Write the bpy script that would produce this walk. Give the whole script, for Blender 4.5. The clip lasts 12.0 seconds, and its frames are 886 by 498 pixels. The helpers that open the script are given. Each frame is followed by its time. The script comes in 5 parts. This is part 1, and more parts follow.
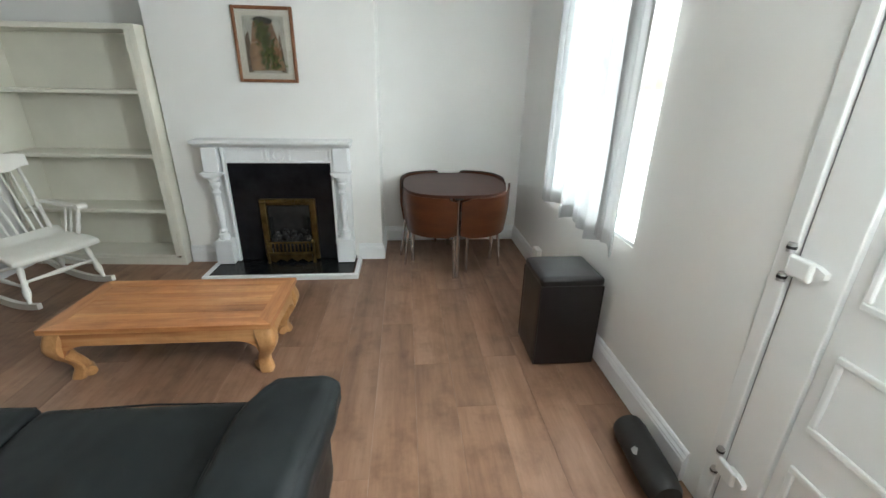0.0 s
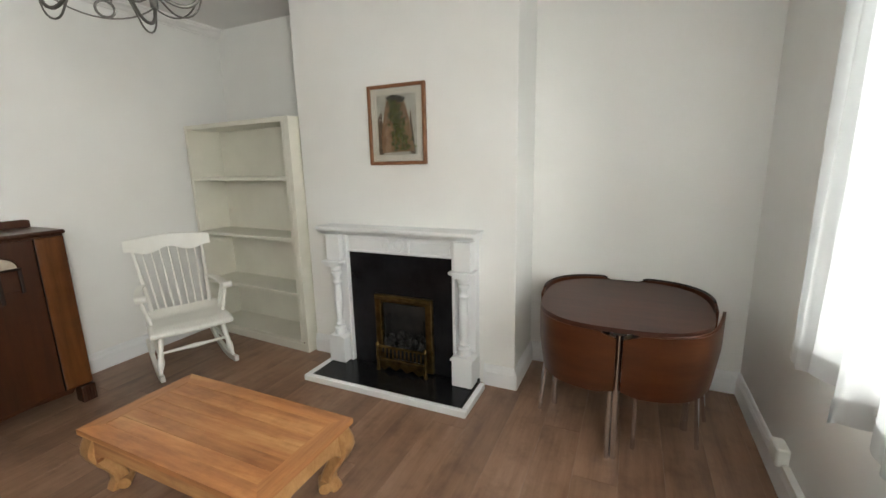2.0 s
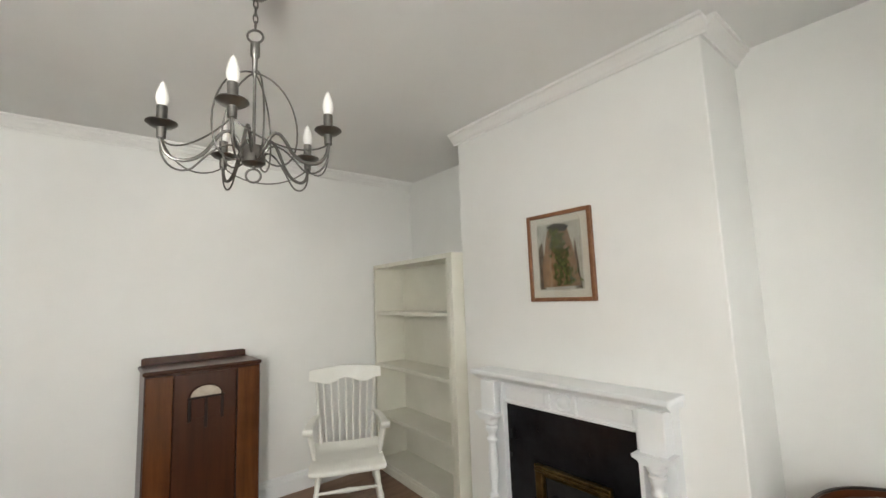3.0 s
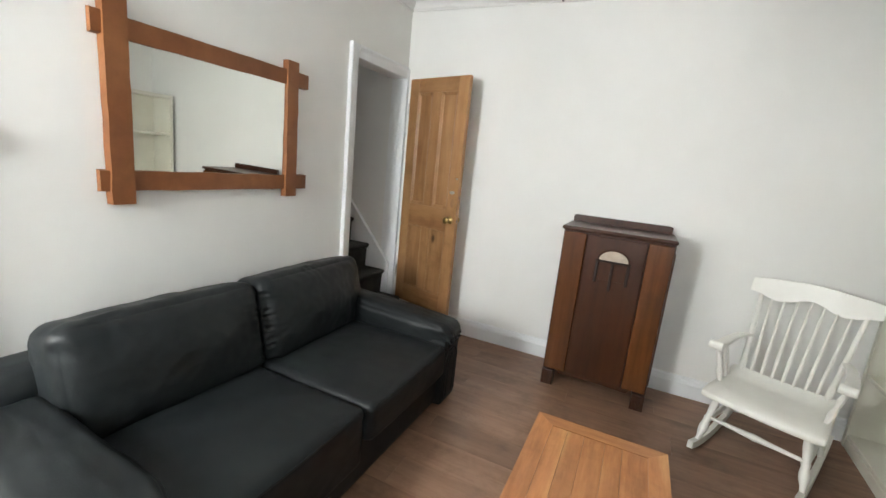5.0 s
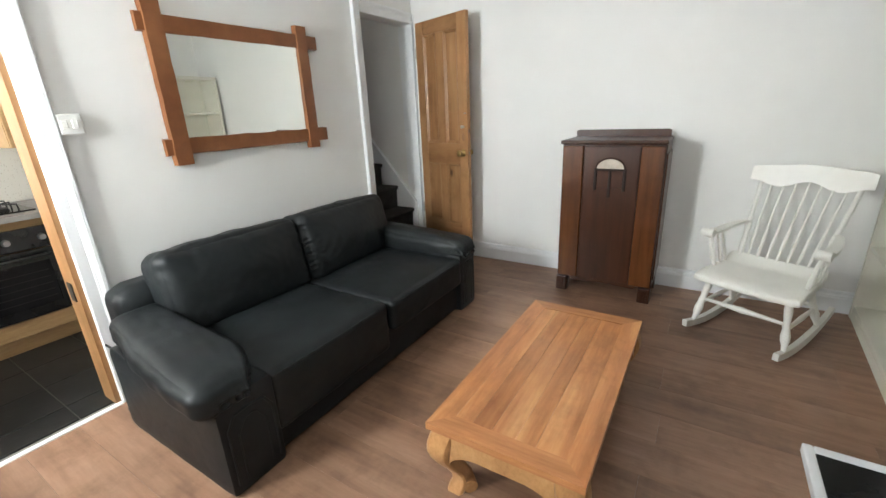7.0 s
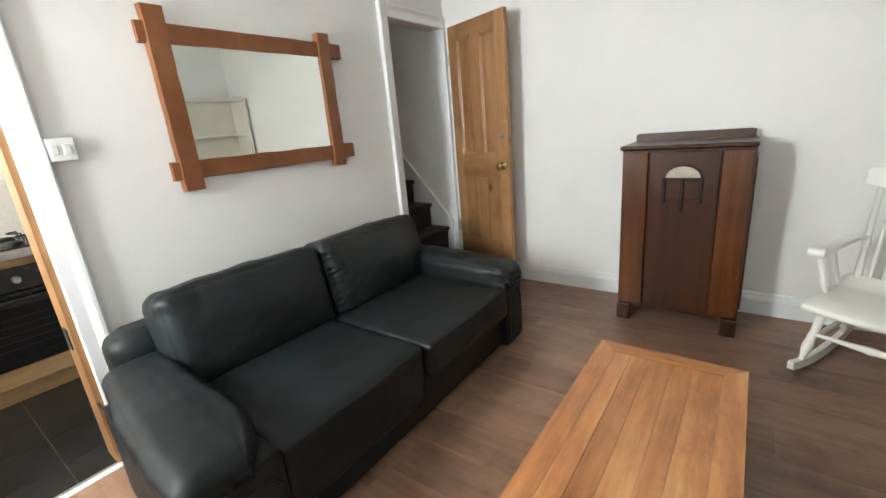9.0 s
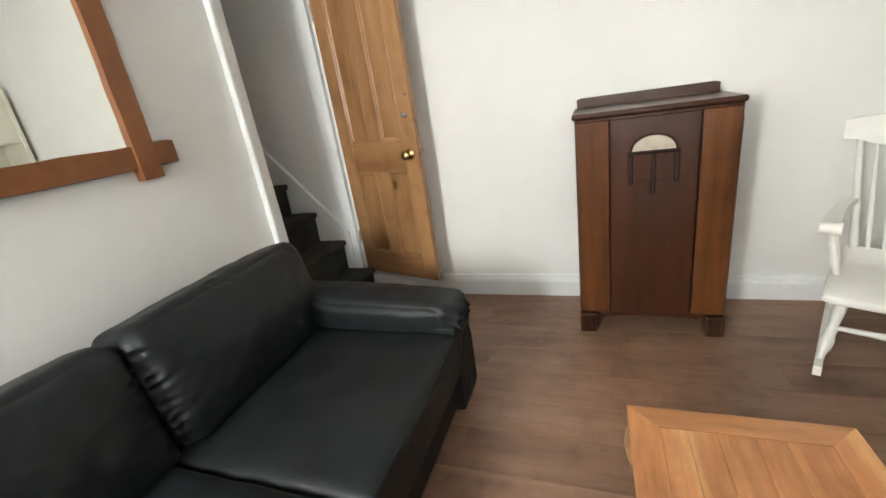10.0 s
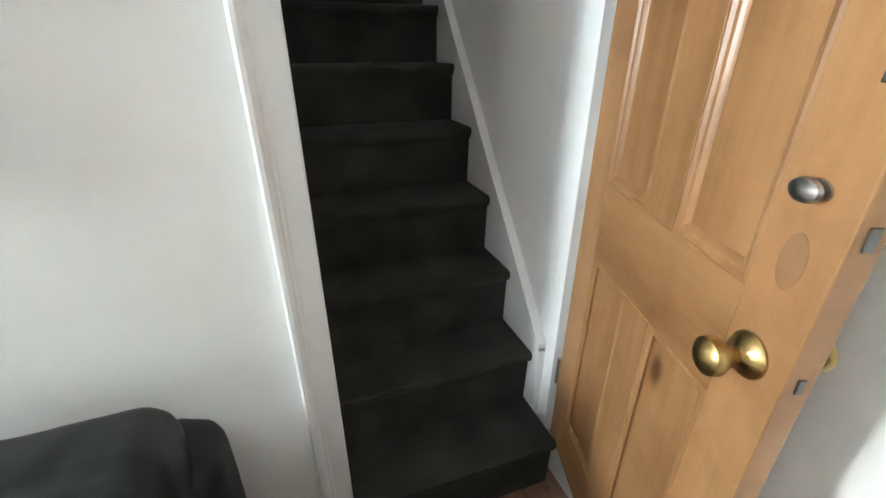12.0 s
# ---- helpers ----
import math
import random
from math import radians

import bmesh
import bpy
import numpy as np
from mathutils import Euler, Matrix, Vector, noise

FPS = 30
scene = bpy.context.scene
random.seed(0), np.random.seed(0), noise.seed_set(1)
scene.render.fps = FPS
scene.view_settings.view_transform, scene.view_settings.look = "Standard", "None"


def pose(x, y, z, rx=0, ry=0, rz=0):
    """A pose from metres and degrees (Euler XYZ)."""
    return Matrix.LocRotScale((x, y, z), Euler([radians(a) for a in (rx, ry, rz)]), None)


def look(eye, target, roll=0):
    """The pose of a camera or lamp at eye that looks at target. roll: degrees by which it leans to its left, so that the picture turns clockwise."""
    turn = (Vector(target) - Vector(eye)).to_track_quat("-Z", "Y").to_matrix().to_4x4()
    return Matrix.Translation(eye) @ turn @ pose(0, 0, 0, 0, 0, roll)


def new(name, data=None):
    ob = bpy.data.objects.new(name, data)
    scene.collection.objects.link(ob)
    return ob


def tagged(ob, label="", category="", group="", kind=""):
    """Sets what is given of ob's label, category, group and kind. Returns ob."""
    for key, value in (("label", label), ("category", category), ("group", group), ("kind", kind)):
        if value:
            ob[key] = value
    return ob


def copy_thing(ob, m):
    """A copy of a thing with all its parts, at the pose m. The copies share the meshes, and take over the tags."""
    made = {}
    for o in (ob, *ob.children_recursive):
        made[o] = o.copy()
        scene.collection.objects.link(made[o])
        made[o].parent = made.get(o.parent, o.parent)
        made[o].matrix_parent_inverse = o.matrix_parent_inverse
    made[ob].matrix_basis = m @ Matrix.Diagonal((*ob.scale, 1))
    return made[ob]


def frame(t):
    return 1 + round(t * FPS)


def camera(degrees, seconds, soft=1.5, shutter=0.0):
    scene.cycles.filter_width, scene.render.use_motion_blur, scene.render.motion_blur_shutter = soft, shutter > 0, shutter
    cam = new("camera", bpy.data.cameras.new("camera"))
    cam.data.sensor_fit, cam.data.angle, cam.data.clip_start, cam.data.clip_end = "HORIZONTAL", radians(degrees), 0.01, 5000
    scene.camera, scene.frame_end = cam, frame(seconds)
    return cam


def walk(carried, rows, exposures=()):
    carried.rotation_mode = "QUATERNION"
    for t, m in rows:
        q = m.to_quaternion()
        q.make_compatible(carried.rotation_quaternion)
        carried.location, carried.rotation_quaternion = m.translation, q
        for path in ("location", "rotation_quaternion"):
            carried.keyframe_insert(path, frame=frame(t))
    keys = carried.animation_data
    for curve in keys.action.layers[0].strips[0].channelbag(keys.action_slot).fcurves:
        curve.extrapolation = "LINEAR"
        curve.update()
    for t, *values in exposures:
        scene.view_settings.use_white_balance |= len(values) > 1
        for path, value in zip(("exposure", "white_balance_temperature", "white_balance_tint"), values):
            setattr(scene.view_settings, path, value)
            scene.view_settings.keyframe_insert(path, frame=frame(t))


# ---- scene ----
cam = camera(93.5, 12.0)
PATH = [
    (0, (-0.279, 0.552, 1.421), (-0.108, 2.404, 0.684), 1.1),
    (0.5, (-0.115, 0.849, 1.386), (-0.138, 2.742, 0.741), -0.4),
    (1, (-0.045, 1.115, 1.405), (-0.044, 3.042, 0.869), -1.3),
    (1.5, (0.066, 1.35, 1.393), (-0.191, 3.278, 0.931), -1.2),
    (2, (0.117, 1.563, 1.407), (-0.696, 3.346, 1.007), -1.3),
    (2.5, (0.111, 1.83, 1.409), (-1.063, 3.447, 1.334), -1.2),
    (3, (0.086, 2.001, 1.461), (-1.45, 3.263, 1.684), -2.1),
    (3.5, (0.08, 2.121, 1.499), (-1.777, 2.814, 1.767), -0.1),
    (3.7, (0.05, 2.145, 1.492), (-1.888, 2.594, 1.696), 0.1),
    (5.5, (-0.259, 2.82, 1.349), (-1.878, 1.789, 0.786), 3.8),
    (6, (-0.158, 2.942, 1.326), (-1.701, 1.843, 0.685), -0.5),
    (6.5, (-0.052, 3.018, 1.305), (-1.595, 1.967, 0.589), -2.1),
    (7, (-0.026, 3.063, 1.313), (-1.625, 2.041, 0.68), -2.6),
    (7.2, (-0.018, 3.077, 1.323), (-1.645, 2.048, 0.781), -2.9),
    (9, (-0.296, 2.833, 1.287), (-1.825, 1.674, 0.722), -5.1),
    (9.5, (-0.592, 2.488, 1.286), (-2.182, 1.485, 0.605), -6.5),
    (10, (-0.941, 2.288, 1.242), (-2.692, 1.605, 0.559), -8.7),
    (10.5, (-1.385, 2.091, 1.307), (-3.183, 1.496, 0.662), -6.9),
    (11, (-1.913, 1.960, 1.294), (-3.522, 1.070, 0.508), -2.6),
    (11.5, (-2.335, 1.822, 1.285), (-3.648, 0.592, 0.420), -0.8),
    (12, (-2.631, 1.582, 1.302), (-3.243, -0.111, 0.434), -0.1),
]
SIZE = 1.07  # the plan below is drawn at 1 : 1.07 and brought to true metres at the end
EXPOSURES = [(0, 0.98, 6150, 2), (0.5, 0.95, 6400, 5), (1.0, 0.82, 6600, 6), (1.6, 0.72, 6850, 6), (2.5, 1.15, 6750, 6), (3.0, 0.98, 6850, 7), (3.5, 1.0, 6800, 8), (5.5, 1.38, 6400, 6), (7, 1.35, 6350, 6), (9, 1.36, 6450, 6), (10.5, 1.62, 6850, 7), (11.5, 1.5, 6950, 6), (12, 2.1, 6150, 3)]
walk(cam, [(t, look(Vector(eye) * SIZE, Vector(target) * SIZE, roll)) for t, eye, target, roll in PATH], EXPOSURES)

# ---- light and sky ----
world = bpy.data.worlds.new("sky_world")
scene.world = world
world.use_nodes = True
wn = world.node_tree.nodes
sky = wn.new("ShaderNodeTexSky")
sky.sky_type, sky.sun_disc = "NISHITA", False
sky.sun_elevation, sky.sun_rotation = radians(38), radians(60)
sky.air_density, sky.dust_density = 1.0, 4.0
world.node_tree.links.new(sky.outputs[0], wn["Background"].inputs[0])
wn["Background"].inputs[1].default_value = 0.13


def lamp(name, kind, m, power, size=None, color=(1, 1, 1), spread=180):
    data = bpy.data.lights.new(name, kind)
    data.energy, data.color = power, color
    if kind == "AREA":
        data.shape, data.size, data.size_y, data.spread = "RECTANGLE", size[0], size[1], radians(spread)
    if kind == "SUN":
        data.angle = size
    ob = new(name, data)
    ob.matrix_world = m
    return ob


lamp("sun", "SUN", look((8, 6, 9), (0, 2, 0)), 1.0, radians(14), (1, 0.97, 0.93))
# sky light in the living room window opening
lamp("window_light", "AREA", look((0.97, 2.97, 1.48), (-3, 2.87, 1.1)), 44, (0.84, 1.4), (0.97, 0.985, 1.0), 110)
# glazed upper half of the front door
lamp("door_light", "AREA", look((0.90, 1.15, 1.60), (-3, 2.1, 0.7)), 38, (0.58, 0.80), (0.98, 0.99, 1.0))
# fill lamp added to brighten the kitchen, in an assumed opening out of view
lamp("kitchen_window_light", "AREA", look((0.93, -0.2, 1.5), (-2, -0.2, 1.0)), 16, (0.8, 0.9), (1.0, 0.98, 0.95))


# ---- materials ----
def shader(name):
    m = bpy.data.materials.new(name)
    m.use_nodes = True
    return m, m.node_tree.nodes, m.node_tree.links, m.node_tree.nodes["Principled BSDF"]


def ramp(nodes, links, src, stops):
    r = nodes.new("ShaderNodeValToRGB")
    while len(r.color_ramp.elements) < len(stops):
        r.color_ramp.elements.new(0.5)
    for el, (p, c) in zip(r.color_ramp.elements, stops):
        el.position, el.color = p, (*c, 1)
    links.new(src, r.inputs[0])
    return r.outputs[0]


def coords(nodes, links, scale, spread=0.0, rot=(0, 0, 0)):
    """Object coordinates, stretched; spread shifts them by the object's own random number."""
    tc = nodes.new("ShaderNodeTexCoord")
    mp = nodes.new("ShaderNodeMapping")
    mp.inputs["Scale"].default_value = scale
    mp.inputs["Rotation"].default_value = rot
    links.new(tc.outputs["Object"], mp.inputs[0])
    if spread:
        info = nodes.new("ShaderNodeObjectInfo")
        mul = nodes.new("ShaderNodeMath")
        mul.operation, mul.inputs[1].default_value = "MULTIPLY", spread
        links.new(info.outputs["Random"], mul.inputs[0])
        comb = nodes.new("ShaderNodeCombineXYZ")
        for i in range(3):
            links.new(mul.outputs[0], comb.inputs[i])
        links.new(comb.outputs[0], mp.inputs["Location"])
    return mp.outputs[0]


def noise_tex(nodes, links, vec, scale, detail=4, rough=0.55):
    n = nodes.new("ShaderNodeTexNoise")
    n.inputs["Scale"].default_value, n.inputs["Detail"].default_value = scale, detail
    n.inputs["Roughness"].default_value = rough
    links.new(vec, n.inputs["Vector"])
    return n.outputs["Fac"]


def bump(nodes, links, bsdf, height, strength, distance=0.002):
    b = nodes.new("ShaderNodeBump")
    b.inputs["Strength"].default_value, b.inputs["Distance"].default_value = strength, distance
    links.new(height, b.inputs["Height"])
    links.new(b.outputs[0], bsdf.inputs["Normal"])


def mixed(nodes, links, fac, a, b):
    x = nodes.new("ShaderNodeMix")
    x.data_type = "RGBA"
    links.new(fac, x.inputs[0])
    for sock, v in ((x.inputs[6], a), (x.inputs[7], b)):
        if isinstance(v, tuple):
            sock.default_value = (*v, 1)
        else:
            links.new(v, sock)
    return x.outputs[2]


def painted(name, lo, hi, rough=0.5, metal=0.0, big=1.5, fine=60, strength=0.08, dist=0.001, spec=0.5):
    """Paint, plaster, stone, leather or metal: two tones at a large scale, fine relief."""
    m, n, l, b = shader(name)
    v = coords(n, l, (1, 1, 1))
    large, small = noise_tex(n, l, v, big, 5), noise_tex(n, l, v, fine, 4)
    l.new(ramp(n, l, large, [(0.32, lo), (0.68, hi)]), b.inputs["Base Color"])
    rr = n.new("ShaderNodeMapRange")
    rr.inputs["To Min"].default_value, rr.inputs["To Max"].default_value = rough * 0.85, min(1, rough * 1.2)
    l.new(noise_tex(n, l, v, big * 4, 4), rr.inputs[0])
    l.new(rr.outputs[0], b.inputs["Roughness"])
    b.inputs["Metallic"].default_value = metal
    b.inputs["Specular IOR Level"].default_value = spec
    bump(n, l, b, small, strength, dist)
    return m


def wooden(name, dark, mid, light, stretch, rough=0.4, scale=6, spread=7.0, relief=0.15, tone=0.35, coat=0.0, knots=False, sharp=0.25, stain=0.0, fleck=0.35):
    """Grain along the axis with the smallest stretch; tone by the object's random number."""
    m, n, l, b = shader(name)
    v = coords(n, l, stretch, spread)
    grain = noise_tex(n, l, v, scale, 7, 0.62)
    streak = noise_tex(n, l, v, scale * 5, 5, 0.7)
    base = ramp(n, l, grain, [(0.5 - sharp, dark), (0.5, mid), (0.5 + sharp, light)])
    fine = ramp(n, l, streak, [(0.3, tuple(c * 0.62 for c in mid)), (0.62, light)])
    f = n.new("ShaderNodeValue")
    f.outputs[0].default_value = fleck
    col = mixed(n, l, f.outputs[0], base, fine)
    if tone:
        info = n.new("ShaderNodeObjectInfo")
        shade = ramp(n, l, info.outputs["Random"], [(0, (1 - tone,) * 3), (1, (1 + tone * 0.4,) * 3)])
        x = n.new("ShaderNodeMix")
        x.data_type, x.blend_type = "RGBA", "MULTIPLY"
        x.inputs[0].default_value = 1
        l.new(col, x.inputs[6])
        l.new(shade, x.inputs[7])
        col = x.outputs[2]
    if stain:
        blot = noise_tex(n, l, coords(n, l, (1, 1, 1), spread), 5.5, 6, 0.65)
        x = n.new("ShaderNodeMix")
        x.data_type, x.blend_type = "RGBA", "MULTIPLY"
        x.inputs[0].default_value = 1
        l.new(col, x.inputs[6])
        l.new(ramp(n, l, blot, [(0.30, (1 - stain, 1 - stain * 1.1, 1 - stain * 1.2)), (0.5, (1, 1, 1)), (0.72, (1 + stain * 0.35,) * 3)]), x.inputs[7])
        col = x.outputs[2]
    if knots:
        vo = n.new("ShaderNodeTexVoronoi")
        vo.inputs["Scale"].default_value = 3.4
        l.new(coords(n, l, (1, 1, 0.55), spread), vo.inputs["Vector"])
        spot = ramp(n, l, vo.outputs["Distance"], [(0.03, (1, 1, 1)), (0.085, (0, 0, 0))])
        col = mixed(n, l, spot, col, tuple(c * 0.35 for c in dark))
    l.new(col, b.inputs["Base Color"])
    b.inputs["Roughness"].default_value = rough
    b.inputs["Specular IOR Level"].default_value = 0.35
    b.inputs["Coat Weight"].default_value = coat
    b.inputs["Coat Roughness"].default_value = 0.25
    bump(n, l, b, streak, relief, 0.001)
    return m


WALL = painted("wall_paint", (0.80, 0.795, 0.77), (0.855, 0.85, 0.83), 0.75, 0, 0.9, 90, 0.10, 0.001)
CEIL = painted("ceiling_paint", (0.77, 0.76, 0.74), (0.82, 0.81, 0.79), 0.85, 0, 1.2, 60, 0.12, 0.001)
GLOSS = painted("white_gloss", (0.80, 0.812, 0.822), (0.855, 0.868, 0.878), 0.32, 0, 3, 40, 0.05)
CREAM = painted("cream_paint", (0.68, 0.66, 0.57), (0.76, 0.74, 0.65), 0.42, 0, 2.5, 45, 0.08)
CHAIRW = painted("chair_paint", (0.79, 0.775, 0.72), (0.86, 0.85, 0.80), 0.38, 0, 4, 50, 0.06)
UPVC = painted("upvc", (0.795, 0.80, 0.79), (0.805, 0.81, 0.80), 0.36, 0, 0.8, 30, 0.01, 0.001, 0.4)
BLACK = painted("black_stone", (0.006, 0.006, 0.007), (0.014, 0.014, 0.016), 0.20, 0, 6, 80, 0.03, 0.001, 0.22)
SOOT = painted("soot_iron", (0.008, 0.008, 0.008), (0.025, 0.023, 0.022), 0.7, 0.2, 12, 60, 0.4, 0.003)
COAL = painted("coal", (0.005, 0.005, 0.005), (0.020, 0.018, 0.017), 0.75, 0, 25, 90, 0.6, 0.004)
BRASS = painted("brass", (0.30, 0.205, 0.075), (0.50, 0.36, 0.15), 0.32, 1, 12, 50, 0.05)
AGED = painted("aged_brass", (0.10, 0.066, 0.022), (0.26, 0.175, 0.065), 0.40, 1, 14, 60, 0.12)
CHROME = painted("chrome", (0.62, 0.62, 0.63), (0.75, 0.75, 0.76), 0.14, 1, 8, 60, 0.02)
PEWTER = painted("pewter", (0.16, 0.155, 0.145), (0.25, 0.24, 0.225), 0.38, 1, 14, 60, 0.06)
LEATHER = painted("black_leather", (0.0065, 0.0085, 0.0095), (0.0125, 0.0155, 0.0170), 0.46, 0, 5, 220, 0.35, 0.0012, 0.30)
FAUX = painted("dark_faux_leather", (0.0068, 0.0048, 0.0052), (0.0120, 0.0085, 0.0092), 0.29, 0, 5, 160, 0.12, 0.001, 0.5)
CARPET = painted("stair_carpet", (0.014, 0.0145, 0.013), (0.046, 0.047, 0.042), 0.95, 0, 6, 420, 0.9, 0.004)
PLASTIC = painted("white_plastic", (0.78, 0.78, 0.75), (0.83, 0.83, 0.80), 0.35, 0, 4, 40, 0.02)
RUBBER = painted("black_plastic", (0.010, 0.010, 0.010), (0.02, 0.02, 0.02), 0.5, 0, 9, 140, 0.25)
GREYTXT = painted("grey_mark", (0.30, 0.30, 0.31), (0.36, 0.36, 0.37), 0.5)
BULB = painted("opal_bulb", (0.80, 0.79, 0.76), (0.86, 0.85, 0.82), 0.25, 0, 9, 30, 0.0)
GROUND = painted("outdoor_paving", (0.28, 0.27, 0.25), (0.38, 0.37, 0.34), 0.9, 0, 0.7, 12, 0.5, 0.01)
ENAMEL = painted("oven_enamel", (0.010, 0.010, 0.011), (0.018, 0.018, 0.019), 0.18, 0, 6, 60, 0.02)
WORKTOP = painted("worktop", (0.16, 0.15, 0.145), (0.30, 0.285, 0.27), 0.35, 0, 60, 150, 0.05)
STEEL = painted("hob_steel", (0.45, 0.45, 0.45), (0.6, 0.6, 0.6), 0.3, 1, 10, 80, 0.04)
SLATE = painted("kitchen_tile_black", (0.010, 0.010, 0.010), (0.024, 0.023, 0.022), 0.34, 0, 6, 40, 0.3, 0.002)
GROUT = painted("grout", (0.16, 0.15, 0.14), (0.24, 0.23, 0.21), 0.9, 0, 9, 80, 0.3)
MOUNT = painted("picture_mount", (0.62, 0.58, 0.49), (0.68, 0.64, 0.55), 0.85, 0, 4, 120, 0.1)
PRINT = painted("print_paper", (0.34, 0.32, 0.27), (0.50, 0.48, 0.41), 0.6, 0, 14, 60, 0.02)
TERRA = painted("print_brown", (0.17, 0.085, 0.040), (0.36, 0.22, 0.12), 0.6, 0, 25, 60, 0.02)
LEAFP = painted("print_green", (0.022, 0.034, 0.007), (0.135, 0.145, 0.036), 0.6, 0, 55, 80, 0.02)
DARKP = painted("print_dark", (0.02, 0.018, 0.012), (0.05, 0.045, 0.03), 0.6, 0, 40, 60, 0.02)
STAIN = painted("old_wood_stain", (0.22, 0.112, 0.050), (0.30, 0.160, 0.073), 0.5, 0, 20, 60, 0.05)
BARKP = painted("print_umber", (0.055, 0.035, 0.020), (0.17, 0.12, 0.075), 0.6, 0, 30, 60, 0.02)
INLAY = painted("inlay_pale", (0.36, 0.31, 0.25), (0.46, 0.41, 0.34), 0.3, 0, 25, 70, 0.05)

FLOORW = wooden("laminate_plank", (0.168, 0.088, 0.053), (0.272, 0.154, 0.096), (0.348, 0.213, 0.142), (5, 0.5, 4), 0.34, 1.8, 9, 0.05, 0.15, sharp=0.19, stain=0.28, fleck=0.25)
TEAK = wooden("honey_wood", (0.27, 0.092, 0.030), (0.46, 0.185, 0.066), (0.64, 0.345, 0.150), (0.42, 3.6, 6), 0.34, 1.9, 9, 0.06, 0.30, 0.16, sharp=0.13, stain=0.24, fleck=0.18)
TEAKC = wooden("honey_wood_cross", (0.28, 0.10, 0.034), (0.45, 0.185, 0.068), (0.56, 0.270, 0.110), (6, 0.55, 6), 0.34, 3, 9, 0.08, 0.12, 0.25)
PALEW = wooden("honey_wood_pale", (0.33, 0.145, 0.05), (0.48, 0.245, 0.095), (0.60, 0.35, 0.16), (3, 3, 2), 0.4, 4, 9, 0.1, 0.15, 0.15)
PINE = wooden("stripped_pine", (0.215, 0.098, 0.036), (0.335, 0.172, 0.073), (0.405, 0.225, 0.104), (4.5, 4.5, 0.38), 0.36, 2.0, 9, 0.05, 0.10, 0.15, True, sharp=0.20, stain=0.22, fleck=0.16)
PINEC = wooden("stripped_pine_cross", (0.215, 0.098, 0.036), (0.330, 0.168, 0.070), (0.395, 0.218, 0.100), (0.45, 0.45, 4.5), 0.36, 2.0, 9, 0.05, 0.10, 0.15, sharp=0.20, stain=0.24, fleck=0.16)
RUSTIC = wooden("rustic_frame_wood", (0.150, 0.050, 0.017), (0.220, 0.080, 0.028), (0.285, 0.115, 0.043), (2, 2, 2), 0.42, 2.2, 9, 0.12, 0.10, 0.1, fleck=0.12)
MAHOG = wooden("dark_oak", (0.017, 0.0065, 0.0034), (0.044, 0.0135, 0.0050), (0.068, 0.0215, 0.0076), (5, 5, 0.5), 0.30, 2.4, 9, 0.03, 0.1, 0.15, stain=0.12, fleck=0.14)
CARVED = wooden("carved_dark_wood", (0.007, 0.003, 0.0015), (0.014, 0.006, 0.003), (0.024, 0.010, 0.005), (6, 6, 0.6), 0.5, 3, 9, 0.08, 0.1)
WALNUT = wooden("cabinet_side_veneer", (0.048, 0.0155, 0.0055), (0.096, 0.031, 0.0085), (0.145, 0.053, 0.0150), (5, 5, 0.5), 0.27, 2.4, 9, 0.03, 0.1, 0.20, sharp=0.24, stain=0.20, fleck=0.14)
TABLEW = wooden("dark_cherry_top", (0.034, 0.011, 0.007), (0.058, 0.020, 0.012), (0.082, 0.031, 0.019), (0.8, 6, 6), 0.42, 3, 3, 0.05, 0.05, 0.04)
CHERRY = wooden("cherry_ply", (0.046, 0.012, 0.004), (0.082, 0.023, 0.0075), (0.112, 0.036, 0.0125), (0.7, 0.7, 4), 0.33, 2.2, 9, 0.02, 0.1, 0.25, fleck=0.12)
PICFR = wooden("picture_frame_wood", (0.13, 0.05, 0.022), (0.22, 0.09, 0.04), (0.30, 0.14, 0.065), (4, 4, 4), 0.4, 9, 5, 0.1, 0.05)
BEECH = wooden("beech_unit", (0.42, 0.25, 0.11), (0.54, 0.34, 0.16), (0.62, 0.42, 0.22), (0.7, 6, 6), 0.4, 3, 5, 0.05, 0.08)


def voile():
    m, n, l, b = shader("white_voile")
    v = coords(n, l, (1, 1, 1))
    weave = noise_tex(n, l, v, 700, 2)
    tr, df, tp = n.new("ShaderNodeBsdfTranslucent"), n.new("ShaderNodeBsdfDiffuse"), n.new("ShaderNodeBsdfTransparent")
    tr.inputs[0].default_value, df.inputs[0].default_value = (0.125, 0.131, 0.134, 1), (0.76, 0.77, 0.77, 1)
    a, c = n.new("ShaderNodeMixShader"), n.new("ShaderNodeMixShader")
    a.inputs[0].default_value = 0.70
    l.new(tr.outputs[0], a.inputs[1])
    l.new(df.outputs[0], a.inputs[2])
    rr = n.new("ShaderNodeMapRange")
    rr.inputs["To Min"].default_value, rr.inputs["To Max"].default_value = 0.03, 0.07
    l.new(weave, rr.inputs[0])
    l.new(rr.outputs[0], c.inputs[0])
    l.new(a.outputs[0], c.inputs[1])
    l.new(tp.outputs[0], c.inputs[2])
    l.new(c.outputs[0], n["Material Output"].inputs[0])
    n.remove(b)
    return m


